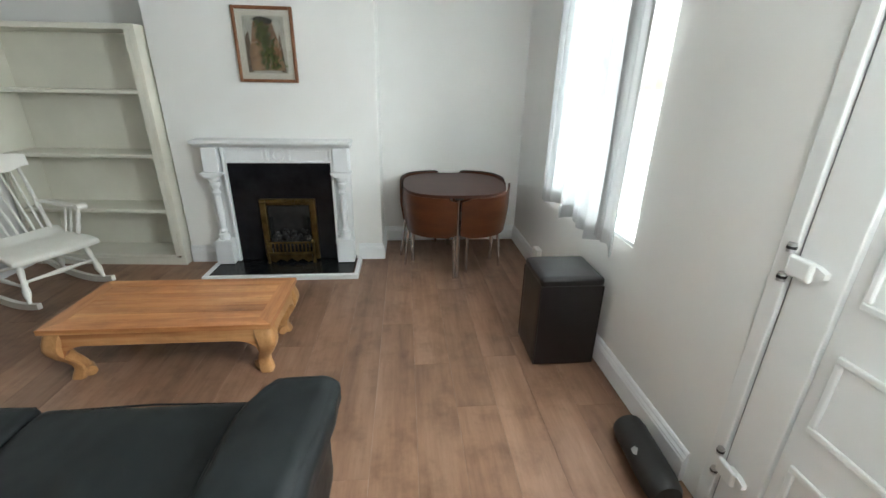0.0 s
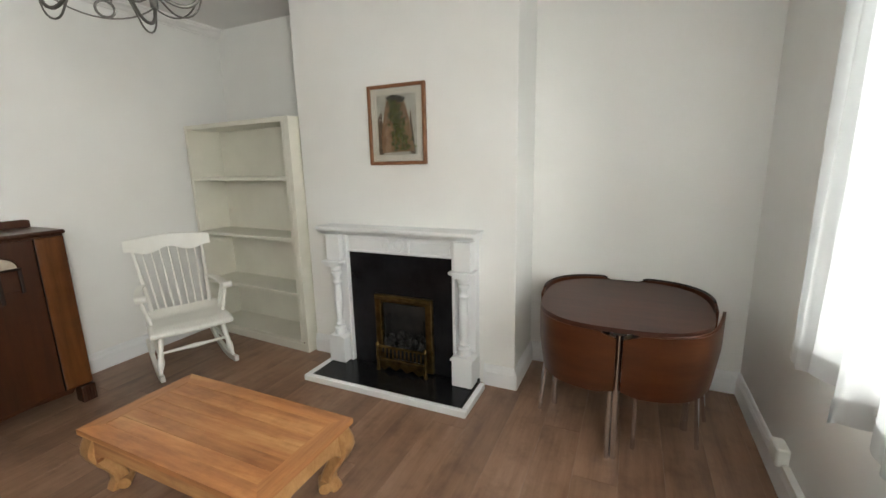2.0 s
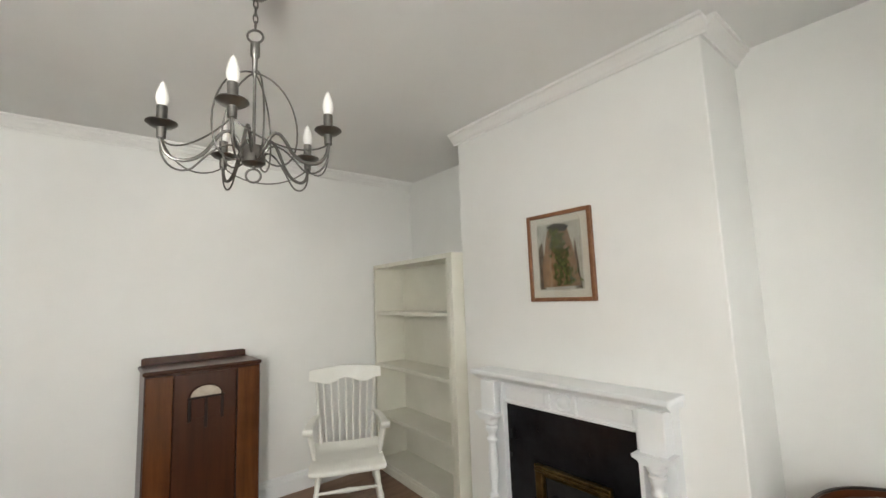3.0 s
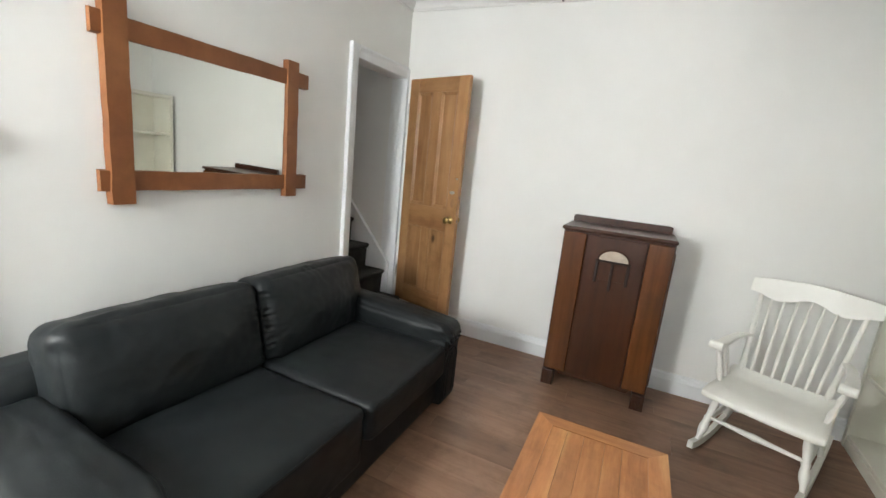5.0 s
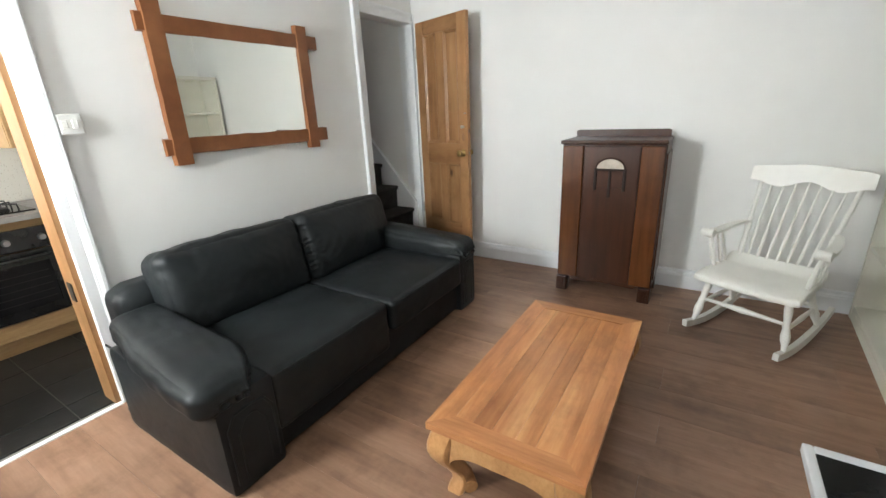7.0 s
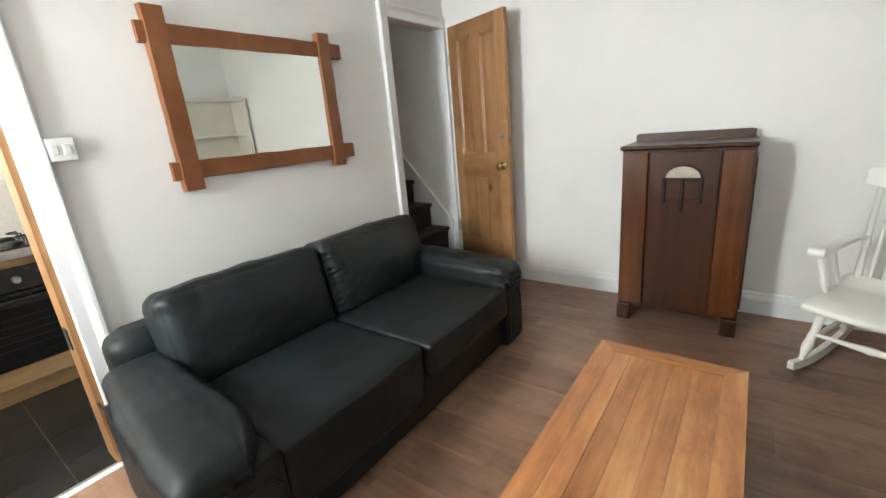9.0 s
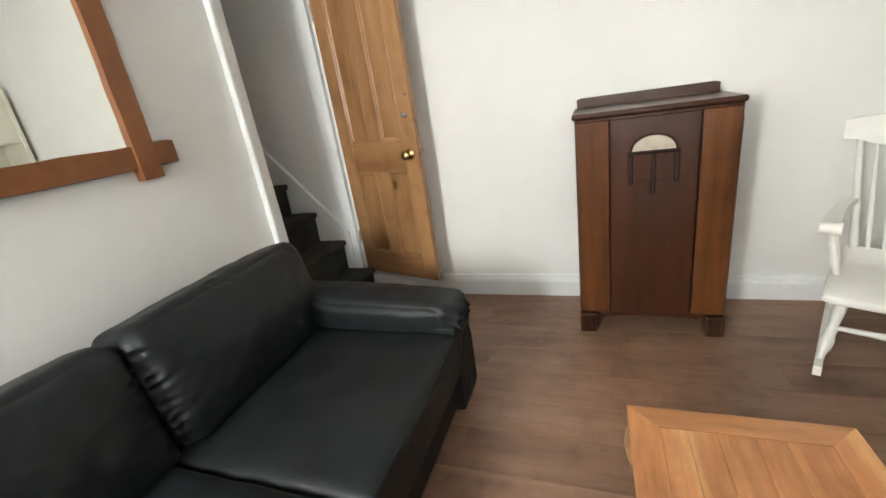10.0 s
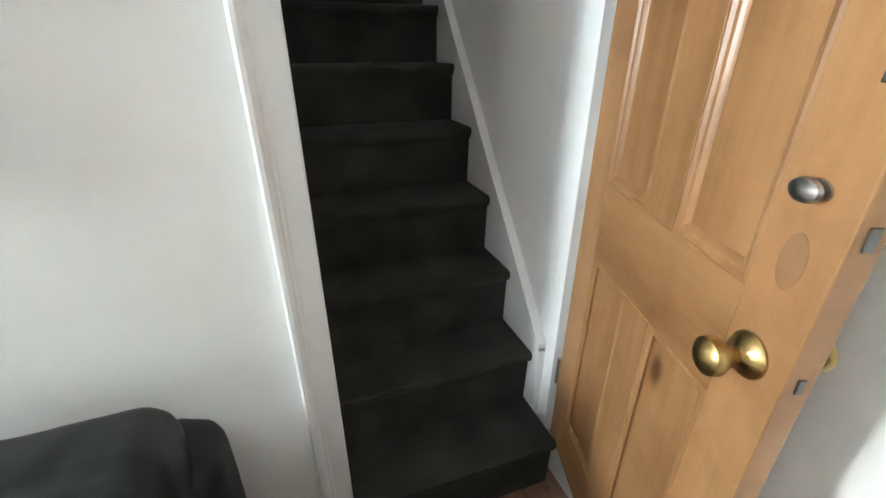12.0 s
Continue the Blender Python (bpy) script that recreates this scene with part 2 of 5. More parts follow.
def splash():
    """Pale wall tiles with a scattered floral speckle."""
    m, n, l, b = shader("speckled_tile")
    v = coords(n, l, (1, 1, 1))
    vo = n.new("ShaderNodeTexVoronoi")
    vo.inputs["Scale"].default_value = 62
    l.new(v, vo.inputs["Vector"])
    spot = ramp(n, l, vo.outputs["Distance"], [(0.10, (1, 1, 1)), (0.24, (0, 0, 0))])
    l.new(mixed(n, l, spot, (0.74, 0.72, 0.66), (0.48, 0.43, 0.37)), b.inputs["Base Color"])
    b.inputs["Roughness"].default_value = 0.2
    return m


def clear(name, rough=0.0):
    m, n, l, b = shader(name)
    b.inputs["Transmission Weight"].default_value, b.inputs["Roughness"].default_value = 1.0, rough
    b.inputs["IOR"].default_value = 1.45
    return m


def silvered():
    m, n, l, b = shader("mirror_silver")
    b.inputs["Base Color"].default_value = (0.86, 0.87, 0.83, 1)
    b.inputs["Metallic"].default_value, b.inputs["Roughness"].default_value = 1.0, 0.012
    return m


VOILE, SPLASH, GLASS, SILVER = voile(), splash(), clear("window_glass"), silvered()

# ---- helpers for shapes ----
FRAMES = {}


def thing(name, label, category, at=(0, 0, 0), rz=0.0, group=""):
    ob = new(name)
    ob.matrix_world = pose(*at, 0, 0, rz)
    ob.empty_display_size = 0.1
    FRAMES[ob] = pose(*at, 0, 0, rz)
    return tagged(ob, label, category, group)


def part(name, bm, material, parent=None, label="", local=False, smooth=False):
    """Links a bmesh as one mesh object under a thing or part; bm is in world space unless local."""
    bmesh.ops.recalc_face_normals(bm, faces=bm.faces)
    if parent is not None and not local:
        bm.transform(FRAMES[parent].inverted())
    me = bpy.data.meshes.new(name)
    bm.to_mesh(me)
    bm.free()
    me.materials.append(material)
    if smooth:
        me.shade_smooth()
        me.set_sharp_from_angle(angle=radians(38))
    ob = new(name, me)
    if parent is not None:
        ob.parent = parent
        FRAMES[ob] = FRAMES[parent]
    if label:
        ob["label"] = label
    return ob


def setting(name, bm, material, label, category, smooth=False):
    return tagged(part(name, bm, material, smooth=smooth), label, category, "", "structure")


def box(bm, x0, x1, y0, y1, z0, z1, bevel=0.0, seg=2):
    vs = [bm.verts.new((x, y, z)) for x in (x0, x1) for y in (y0, y1) for z in (z0, z1)]
    fs = [bm.faces.new([vs[i] for i in q]) for q in ((0, 1, 3, 2), (4, 6, 7, 5), (0, 4, 5, 1), (2, 3, 7, 6), (0, 2, 6, 4), (1, 5, 7, 3))]
    if bevel:
        es = list({e for f in fs for e in f.edges})
        bmesh.ops.bevel(bm, geom=es, offset=bevel, segments=seg, affect="EDGES", profile=0.5)
    return bm


def B(*a, **k):
    return box(bmesh.new(), *a, **k)


def lathe(bm, profile, seg=16, m=Matrix()):
    """Turns (radius, height) pairs round z, then moves by m."""
    rings = []
    for r, z in profile:
        if r < 1e-5:
            rings.append([bm.verts.new(m @ Vector((0, 0, z)))])
        else:
            rings.append([bm.verts.new(m @ Vector((r * math.cos(2 * math.pi * i / seg), r * math.sin(2 * math.pi * i / seg), z))) for i in range(seg)])
    for a, b in zip(rings, rings[1:]):
        for i in range(seg):
            j = (i + 1) % seg
            q = [a[i % len(a)], a[j % len(a)], b[j % len(b)], b[i % len(b)]]
            q = list(dict.fromkeys(q))
            if len(q) > 2:
                bm.faces.new(q)
    for ring, z in ((rings[0], 0), (rings[-1], 1)):
        if len(ring) > 2:
            bm.faces.new(ring)
    return bm


def axis(p, q):
    """The matrix that lays z along p to q, and the length."""
    p, q = Vector(p), Vector(q)
    return Matrix.Translation(p) @ (q - p).to_track_quat("Z", "Y").to_matrix().to_4x4(), (q - p).length


def rod(bm, p, q, r0, r1=None, seg=10):
    m, d = axis(p, q)
    return lathe(bm, [(r0, 0), (r0 if r1 is None else r1, d)], seg, m)


def turned(bm, p, q, radii, seg=10):
    """A turned stick from p to q, radii at (fraction, radius)."""
    m, d = axis(p, q)
    return lathe(bm, [(r, f * d) for f, r in radii], seg, m)


def tube(bm, pts, r, seg=8, closed=False):
    pts = [Vector(p) for p in pts]
    n, rings = len(pts), []
    up = None
    for i, p in enumerate(pts):
        a = pts[(i - 1) % n] if (closed or i) else p
        b = pts[(i + 1) % n] if (closed or i < n - 1) else p
        d = (b - a).normalized()
        up = (Vector((0, 0, 1)) if abs(d.z) < 0.9 else Vector((1, 0, 0))) if up is None else up
        s = d.cross(up).normalized()
        up = s.cross(d).normalized()
        rings.append([bm.verts.new(p + (s * math.cos(2 * math.pi * k / seg) + up * math.sin(2 * math.pi * k / seg)) * r) for k in range(seg)])
    pairs = list(zip(rings, rings[1:])) + ([(rings[-1], rings[0])] if closed else [])
    for a, b in pairs:
        for k in range(seg):
            bm.faces.new((a[k], a[(k + 1) % seg], b[(k + 1) % seg], b[k]))
    if not closed:
        bm.faces.new(rings[0])
        bm.faces.new(rings[-1])
    return bm


def bez(p0, p1, p2, p3, n=12):
    p0, p1, p2, p3 = map(Vector, (p0, p1, p2, p3))
    return [p0 * (1 - t) ** 3 + p1 * 3 * t * (1 - t) ** 2 + p2 * 3 * t * t * (1 - t) + p3 * t ** 3 for t in (i / n for i in range(n + 1))]


def prism(bm, outline, lo, hi, put):
    """Extrudes a flat outline of (u, v) from lo to hi; put(u, v, w) gives the place."""
    a = [bm.verts.new(put(u, v, lo)) for u, v in outline]
    b = [bm.verts.new(put(u, v, hi)) for u, v in outline]
    bm.faces.new(a)
    bm.faces.new(b)
    for i in range(len(a)):
        j = (i + 1) % len(a)
        bm.faces.new((a[i], a[j], b[j], b[i]))
    return bm


def cushion(bm, c, half, r, puff=(0, 0, 0), wrinkle=0.0, n=14, m=Matrix(), seed=0):
    """A rounded, stuffed box round c: corner radius r, sides bulging by puff, with soft creases."""
    c, half = Vector(c), Vector(half)
    grid = {}
    for ax in range(3):
        u, v = (ax + 1) % 3, (ax + 2) % 3
        for s in (-1, 1):
            for i in range(n + 1):
                for j in range(n + 1):
                    p = [0, 0, 0]
                    p[ax], p[u], p[v] = s, 2 * i / n - 1, 2 * j / n - 1
                    key = tuple(round(x, 4) for x in p)
                    if key in grid:
                        continue
                    w = Vector([p[k] * half[k] for k in range(3)])
                    q = Vector([max(-(half[k] - r), min(half[k] - r, w[k])) for k in range(3)])
                    d = w - q
                    w = q + d.normalized() * r if d.length > 1e-6 else w
                    for k in range(3):
                        o = [p[t] for t in range(3) if t != k]
                        w[k] += puff[k] * p[k] * (1 - o[0] ** 2) * (1 - o[1] ** 2)
                    if wrinkle:
                        nv = noise.noise(w * 9 + Vector((seed, 3, 1))) + 0.6 * noise.noise(Vector((w.x * 26, w.y * 12, w.z * 26)) + Vector((seed, 0, 7)))
                        w += d.normalized() * wrinkle * nv if d.length > 1e-6 else Vector(p) * wrinkle * 0.4 * nv
                    grid[key] = bm.verts.new(m @ (c + w))
            for i in range(n):
                for j in range(n):
                    f = []
                    for a, b in ((i, j), (i + 1, j), (i + 1, j + 1), (i, j + 1)):
                        p = [0, 0, 0]
                        p[ax], p[u], p[v] = s, 2 * a / n - 1, 2 * b / n - 1
                        f.append(grid[tuple(round(x, 4) for x in p)])
                    bm.faces.new(f)
    return bm


def creases(bm, folds):
    """Press pinched folds into stuffed leather: each fold is (start, end, width, depth)."""
    bm.normal_update()
    moves = []
    for v in bm.verts:
        s = 0.0
        for p, q, w, depth in folds:
            p, q = Vector(p), Vector(q)
            u = max(0.0, min(1.0, (v.co - p).dot(q - p) / (q - p).length_squared))
            d = (v.co - p.lerp(q, u)).length / w
            if d < 4:
                s += depth * (1 - 0.75 * u) * (-math.exp(-d * d) + 0.55 * math.exp(-(d - 1.7) ** 2 * 1.6))
        if s:
            moves.append((v, v.normal * s))
    for v, d in moves:
        v.co += d
    return bm


# ---- the shell of the room ----
XW, XE, YS, YN, YB, XB0, XB1, ZC = -3.32, 0.775, 0.74, 4.39, 3.935, -2.06, -0.49, 2.60
WIN = (2.287, 3.40, 0.72, 2.22)
FD = (0.80, 1.565, 2.08)
KD = (-0.625, 0.15, 2.02)
SD = (-2.65, -3.285, 2.02)
YK = 0.615

bm = bmesh.new()
# the gap at y -0.6 to 0.2 is added to let the kitchen fill in
box(bm, XE, XE + 0.28, -1.0, -0.6, -0.1, 3.2)
box(bm, XE, XE + 0.28, 0.2, FD[0], -0.1, 3.2)
box(bm, XE, XE + 0.28, -0.6, 0.2, -0.1, 1.05)
box(bm, XE, XE + 0.28, -0.6, 0.2, 1.95, 3.2)
box(bm, XE, XE + 0.28, FD[0], FD[1], FD[2], 3.2)
box(bm, XE, XE + 0.28, FD[1], WIN[0], -0.1, 3.2)
box(bm, XE, XE + 0.28, WIN[0], WIN[1], -0.1, WIN[2])
box(bm, XE, XE + 0.28, WIN[0], WIN[1], WIN[3], 3.2)
box(bm, XE, XE + 0.28, WIN[1], YN + 0.2, -0.1, 3.2)
setting("wall_east", bm, WALL, "white painted plaster wall with window and front door", "wall")
setting("wall_west", B(XW - 0.2, XW, YS - 0.001, YN + 0.2, -0.1, 3.2), WALL, "white painted plaster wall behind the dark cabinet", "wall")
bm = bmesh.new()
box(bm, XW, XE, YN, YN + 0.2, -0.1, 3.2)
setting("wall_north", bm, WALL, "white painted plaster wall of the alcoves", "wall")
setting("chimney_breast", B(XB0, XB1, YB, YN, -0.1, ZC + 0.1, bevel=0.006), WALL, "white painted chimney breast with fireplace", "wall")
bm = bmesh.new()
box(bm, KD[1], XE, YK, YS, -0.1, 3.2)
box(bm, KD[0], KD[1], YK, YS, KD[2], 3.2)
box(bm, SD[0] + 0.02, KD[0], YK, YS, -0.1, 3.2)
box(bm, SD[1] - 0.02, SD[0] + 0.02, YK, YS, SD[2] + 0.02, 3.2)
box(bm, XW - 0.2, SD[1] - 0.02, YK, YS - 0.002, -0.1, 3.2)
setting("wall_south", bm, WALL, "white painted plaster wall behind the sofa", "wall")
setting("ceiling", B(XW - 0.2, XE + 0.28, YK, YN + 0.2, ZC, ZC + 0.12), CEIL, "white painted ceiling with coving", "ceiling")
setting("subfloor", B(XW - 0.2, XE + 0.05, YK + 0.2, YN + 0.2, -0.12, -0.012), GROUT, "dark underlay below the wooden floor", "floor")

# stairwell and kitchen shells
setting("wall_stair_west", B(-3.5, -3.286, -2.0, YK, -0.1, 4.4), WALL, "white painted wall beside the carpeted stairs", "wall")
setting("wall_stair_east", B(-2.63, -2.6, -2.0, YK, -0.1, 4.4), WALL, "white painted wall between stairs and kitchen", "wall")
setting("wall_stair_south", B(-3.5, -2.6, -2.2, -2.0, -0.1, 4.4), WALL, "white painted wall closing the stairs", "wall")
setting("ceiling_stair", B(-3.5, -2.6, -2.2, YK + 0.2, 4.4, 4.5), CEIL, "white ceiling above the stairs", "ceiling")
setting("wall_kitchen_south", B(-2.6, XE + 0.28, -1.15, -1.0, -0.1, 3.2), WALL, "white kitchen wall behind the cooker", "wall")
setting("ceiling_kitchen", B(-2.6, XE, -1.0, YK, 2.45, 2.55), CEIL, "white kitchen ceiling", "ceiling")
setting("kitchen_subfloor", B(-2.6, XE + 0.28, -1.0, YK + 0.2, -0.12, -0.008), GROUT, "grey grout between black kitchen tiles", "floor")
bm = bmesh.new()
prism(bm, [(-400, -400), (400, -400), (400, 400), (-400, 400)], -0.6, -0.3, lambda u, v, w: (u, v, w))
setting("ground", bm, GROUND, "grey paved ground outside the house", "ground")


def moulding(bm, p, q, profile, inward):
    """Runs a (depth, height) profile along the wall foot or head from p to q; inward points into the room."""
    p, q, inward = Vector(p), Vector(q), Vector(inward)
    a = [bm.verts.new(p + inward * d + Vector((0, 0, h))) for d, h in profile]
    b = [bm.verts.new(q + inward * d + Vector((0, 0, h))) for d, h in profile]
    bm.faces.new(a)
    bm.faces.new(b)
    for i in range(len(a)):
        j = (i + 1) % len(a)
        bm.faces.new((a[i], a[j], b[j], b[i]))
    return bm


SKIRT = [(0, 0), (0.020, 0), (0.020, 0.095), (0.017, 0.102), (0.017, 0.108), (0.011, 0.120), (0.011, 0.128), (0.006, 0.138), (0, 0.140)]
COVE = [(0, 0), (0.012, 0), (0.014, 0.012), (0.022, 0.016), (0.034, 0.032), (0.052, 0.046), (0.056, 0.058), (0.066, 0.060), (0.068, 0.0745), (0, 0.0745)]
for tag, p, q, inward in (
        ("west", (XW, YS, 0), (XW, YN, 0), (1, 0, 0)),
        ("north_alcove", (XB1, YN, 0), (XE, YN, 0), (0, -1, 0)),
        ("north_bookcase", (XW, YN, 0), (XB0, YN, 0), (0, -1, 0)),
        ("breast_side", (XB1, YB - 0.02, 0), (XB1, YN, 0), (1, 0, 0)),
        ("breast_right", (-0.690, YB, 0), (XB1, YB, 0), (0, -1, 0)),
        ("breast_left", (XB0, YB, 0), (-1.80, YB, 0), (0, -1, 0)),
        ("east", (XE, 1.645, 0), (XE, YN, 0), (-1, 0, 0)),
        ("south", (SD[0] + 0.10, YS, 0), (KD[0] - 0.09, YS, 0), (0, 1, 0))):
    setting("baseboard_" + tag, moulding(bmesh.new(), p, q, SKIRT, inward), GLOSS, "white gloss moulded skirting board", "skirting board")
for tag, p, q, inward in (
        ("west", (XW, YS, ZC - 0.0745), (XW, YN, ZC - 0.0745), (1, 0, 0)),
        ("breast", (XB0 - 0.03, YB, ZC - 0.0745), (XB1 + 0.03, YB, ZC - 0.0745), (0, -1, 0)),
        ("breast_side", (XB1, YB, ZC - 0.0745), (XB1, YN, ZC - 0.0745), (1, 0, 0)),
        ("east", (XE, YS, ZC - 0.0745), (XE, YN, ZC - 0.0745), (-1, 0, 0)),
        ("south", (XW, YS, ZC - 0.0745), (XE, YS, ZC - 0.0745), (0, 1, 0))):
    setting("trim_cornice_" + tag, moulding(bmesh.new(), p, q, COVE, inward), CEIL, "white plaster cornice under the ceiling", "cornice")


def architrave(name, x0, x1, top, width, label, sides=(True, True)):
    """Door casing on the south wall round the opening x0 to x1 (x0 < x1)."""
    t = thing(name, label, "door frame", (x0, YS, 0))
    t["kind"] = "structure"
    prof = [(0, 0), (0.014, 0), (0.017, 0.004), (0.017, 0.046), (0.020, 0.052), (0.020, 0.056), (0.025, 0.062), (0.029, 0.070), (0.029, width - 0.005), (0.025, width), (0, width)]
    for x, s, on in ((x0, -1, sides[0]), (x1, 1, sides[1])):
        if on:
            part("jamb_casing", prism(bmesh.new(), prof, 0, top + width, lambda d, u, w, x=x, s=s: (x + s * u, YS + d, w)), GLOSS, t)
    part("head_casing", prism(bmesh.new(), prof, x0, x1, lambda d, u, w: (w, YS + d, top + u)), GLOSS, t)
    return t


frame_k = architrave("trim_kitchen_doorway", KD[0], KD[1], KD[2], 0.088, "white gloss moulded casing round the kitchen doorway")
frame_s = architrave("trim_stair_doorway", SD[1], SD[0], SD[2], 0.084, "white gloss moulded casing round the stair doorway", (False, True))
part("stair_lining", B(SD[0], SD[0] + 0.02, YK, YS - 0.003, 0, SD[2]), GLOSS, frame_s)
part("stair_lining", B(SD[1] - 0.02, SD[1], YK, YS + 0.02, 0, SD[2] + 0.02), GLOSS, frame_s)
part("stair_lining", B(SD[1], SD[0], YK, YS - 0.003, SD[2], SD[2] + 0.02), GLOSS, frame_s)
part("corner_casing", B(XW + 0.001, SD[1] - 0.0205, YS, YS + 0.018, 0.141, SD[2] + 0.08), GLOSS, frame_s)
lin = part("pine_lining", B(KD[0] - 0.0005, KD[0] + 0.022, YK - 0.01, YS - 0.003, 0, KD[2]), PINE, frame_k, "stripped pine door lining")
part("pine_lining", B(KD[1] - 0.022, KD[1] + 0.0005, YK - 0.01, YS - 0.003, 0, KD[2]), PINE, frame_k)
part("pine_head", B(KD[0] + 0.022, KD[1] - 0.022, YK - 0.01, YS - 0.003, KD[2] - 0.022, KD[2]), PINEC, frame_k)
for z in (0.55, 1.50):
    part("hinge", B(KD[0] + 0.022, KD[0] + 0.028, 0.645, 0.695, z, z + 0.09, bevel=0.002), RUBBER, lin, "dark iron hinge")
setting("trim_threshold", B(KD[0], KD[1], 0.735, 0.765, -0.012, 0.006, bevel=0.003), GLOSS, "pale threshold strip between wood and tile", "threshold")

# ---- window, curtain, front door ----
t = thing("window_1", "white framed sash window behind a sheer curtain", "window", (XE + 0.16, 2.855, WIN[2]))
t["kind"] = "structure"
xw = XE + 0.13
part("window_frame", B(xw, xw + 0.07, WIN[0], WIN[0] + 0.06, WIN[2], WIN[3], bevel=0.005), UPVC, t)
part("window_frame", B(xw, xw + 0.07, WIN[1] - 0.06, WIN[1], WIN[2], WIN[3], bevel=0.005), UPVC, t)
part("window_frame", B(xw, xw + 0.07, WIN[0] + 0.06, WIN[1] - 0.06, WIN[2], WIN[2] + 0.07, bevel=0.005), UPVC, t)
part("window_frame", B(xw, xw + 0.07, WIN[0] + 0.06, WIN[1] - 0.06, WIN[3] - 0.06, WIN[3], bevel=0.005), UPVC, t)
part("mullion", B(xw + 0.004, xw + 0.064, 2.825, 2.885, WIN[2] + 0.07, WIN[3] - 0.06, bevel=0.005), UPVC, t)
for y0, y1 in ((WIN[0] + 0.06, 2.825), (2.885, WIN[1] - 0.06)):
    pane = part("pane", B(xw + 0.026, xw + 0.032, y0, y1, WIN[2] + 0.07, WIN[3] - 0.06), GLASS, t)
    pane.visible_shadow = False
h = part("window_handle", B(xw - 0.012, xw - 0.0005, 2.335, 2.36, 0.86, 0.93, bevel=0.003), UPVC, t)
part("lever", B(xw - 0.03, xw - 0.0125, 2.34, 2.356, 0.88, 1.0, bevel=0.004), UPVC, h)
part("window_sill", B(XE + 0.002, xw, WIN[0] + 0.001, WIN[1] - 0.001, WIN[2] - 0.001, WIN[2] + 0.022, bevel=0.006), GLOSS, t)


def curtain(y0, y1, z0, z1, x, seed, upto=1.0, fold=1.0):
    """Sheer cloth hung in uneven folds with a deep hem."""
    bm = bmesh.new()
    nu, nv = 220, 26 if upto == 1.0 else 4
    rows = []
    for j in range(nv + 1):
        v = j / nv * upto
        row = []
        for i in range(nu + 1):
            u = i / nu
            y = y0 + (y1 - y0) * u
            ph = 2 * math.pi * 6.5 * (y1 - y0) / 1.24 * u + 3.4 * noise.noise(Vector((u * 5, seed, 0)))
            amp = fold * 0.8 * (0.022 + 0.026 * (1 - v) ** 0.7 + 0.008 * noise.noise(Vector((u * 7, 1 + seed, 0))))
            drop = 0.022 * math.sin(ph * 0.5 + seed) + 0.02 * noise.noise(Vector((u * 6, seed, 5))) + 0.03 * (u - 0.5)
            z = z0 + (z1 - z0) * v + drop * (1 - v) ** 2
            row.append(bm.verts.new((x + amp * (math.tanh(2.4 * math.sin(ph + 0.25 * math.sin(3 * v + seed))) + 0.25 * math.sin(2.3 * ph + seed)), y + 0.012 * math.sin(ph * 2 + v * 4), z)))
        rows.append(row)
    for a, b in zip(rows, rows[1:]):
        for i in range(nu):
            bm.faces.new((a[i], a[i + 1], b[i + 1], b[i]))
    return bm


t = thing("curtain", "sheer white voile curtain in soft folds over the window", "curtain", (XE - 0.06, 2.95, 0.6))
part("cloth", curtain(2.475, 3.405, 0.674, 2.32, XE - 0.050, 2.0), VOILE, t, smooth=True)
part("hem", curtain(2.475, 3.405, 0.674, 2.32, XE - 0.053, 2.0, 0.046), VOILE, t, smooth=True)
part("cloth", curtain(2.328, 2.51, 0.676, 2.32, XE - 0.078, 6.0, 1.0, 0.22), VOILE, t, smooth=True)
part("hem", curtain(2.328, 2.51, 0.676, 2.32, XE - 0.081, 6.0, 0.046, 0.22), VOILE, t, smooth=True)
bm = tube(bmesh.new(), [(XE - 0.05, 2.18, 2.335), (XE - 0.05, 3.56, 2.335)], 0.011)
rail = part("rail", bm, GLOSS, t, "white curtain rail", smooth=True)
for y in (2.21, 3.53):
    part("bracket", B(XE - 0.055, XE, y - 0.012, y + 0.012, 2.315, 2.355, bevel=0.003), GLOSS, rail)

t = thing("wall_hook", "small grey curtain hook on the white wall", "hook", (XE, 2.12, 1.72))
part("plate", B(XE - 0.004, XE, 2.10, 2.14, 1.71, 1.735, bevel=0.0015), STEEL, t)
part("prong", tube(bmesh.new(), bez((XE - 0.003, 2.12, 1.722), (XE - 0.03, 2.12, 1.715), (XE - 0.04, 2.12, 1.73), (XE - 0.036, 2.12, 1.745)), 0.003), STEEL, t, smooth=True)

t = thing("door_1", "closed white panelled front door with white hinges", "door", (XE + 0.03, 1.2, 0))
t["kind"] = "structure"
part("door_frame", B(XE - 0.012, XE + 0.09, 1.51, 1.564, 0, 2.08, bevel=0.004), UPVC, t)
part("door_frame", B(XE - 0.012, XE + 0.09, FD[0], FD[0] + 0.05, 0, 2.08, bevel=0.004), UPVC, t)
part("door_frame", B(XE - 0.012, XE + 0.09, FD[0] + 0.05, 1.51, 2.02, 2.08, bevel=0.004), UPVC, t)
part("gasket", B(XE + 0.006, XE + 0.02, 1.50, 1.51, 0.02, 2.02), GREYTXT, t, "grey rubber seal")
leaf = part("leaf", B(XE - 0.004, XE + 0.05, 1.365, 1.50, 0.02, 2.015, bevel=0.004), UPVC, t)
part("leaf_panel", B(XE + 0.002, XE + 0.05, FD[0] + 0.055, 1.358, 0.02, 1.25, bevel=0.004), UPVC, t)
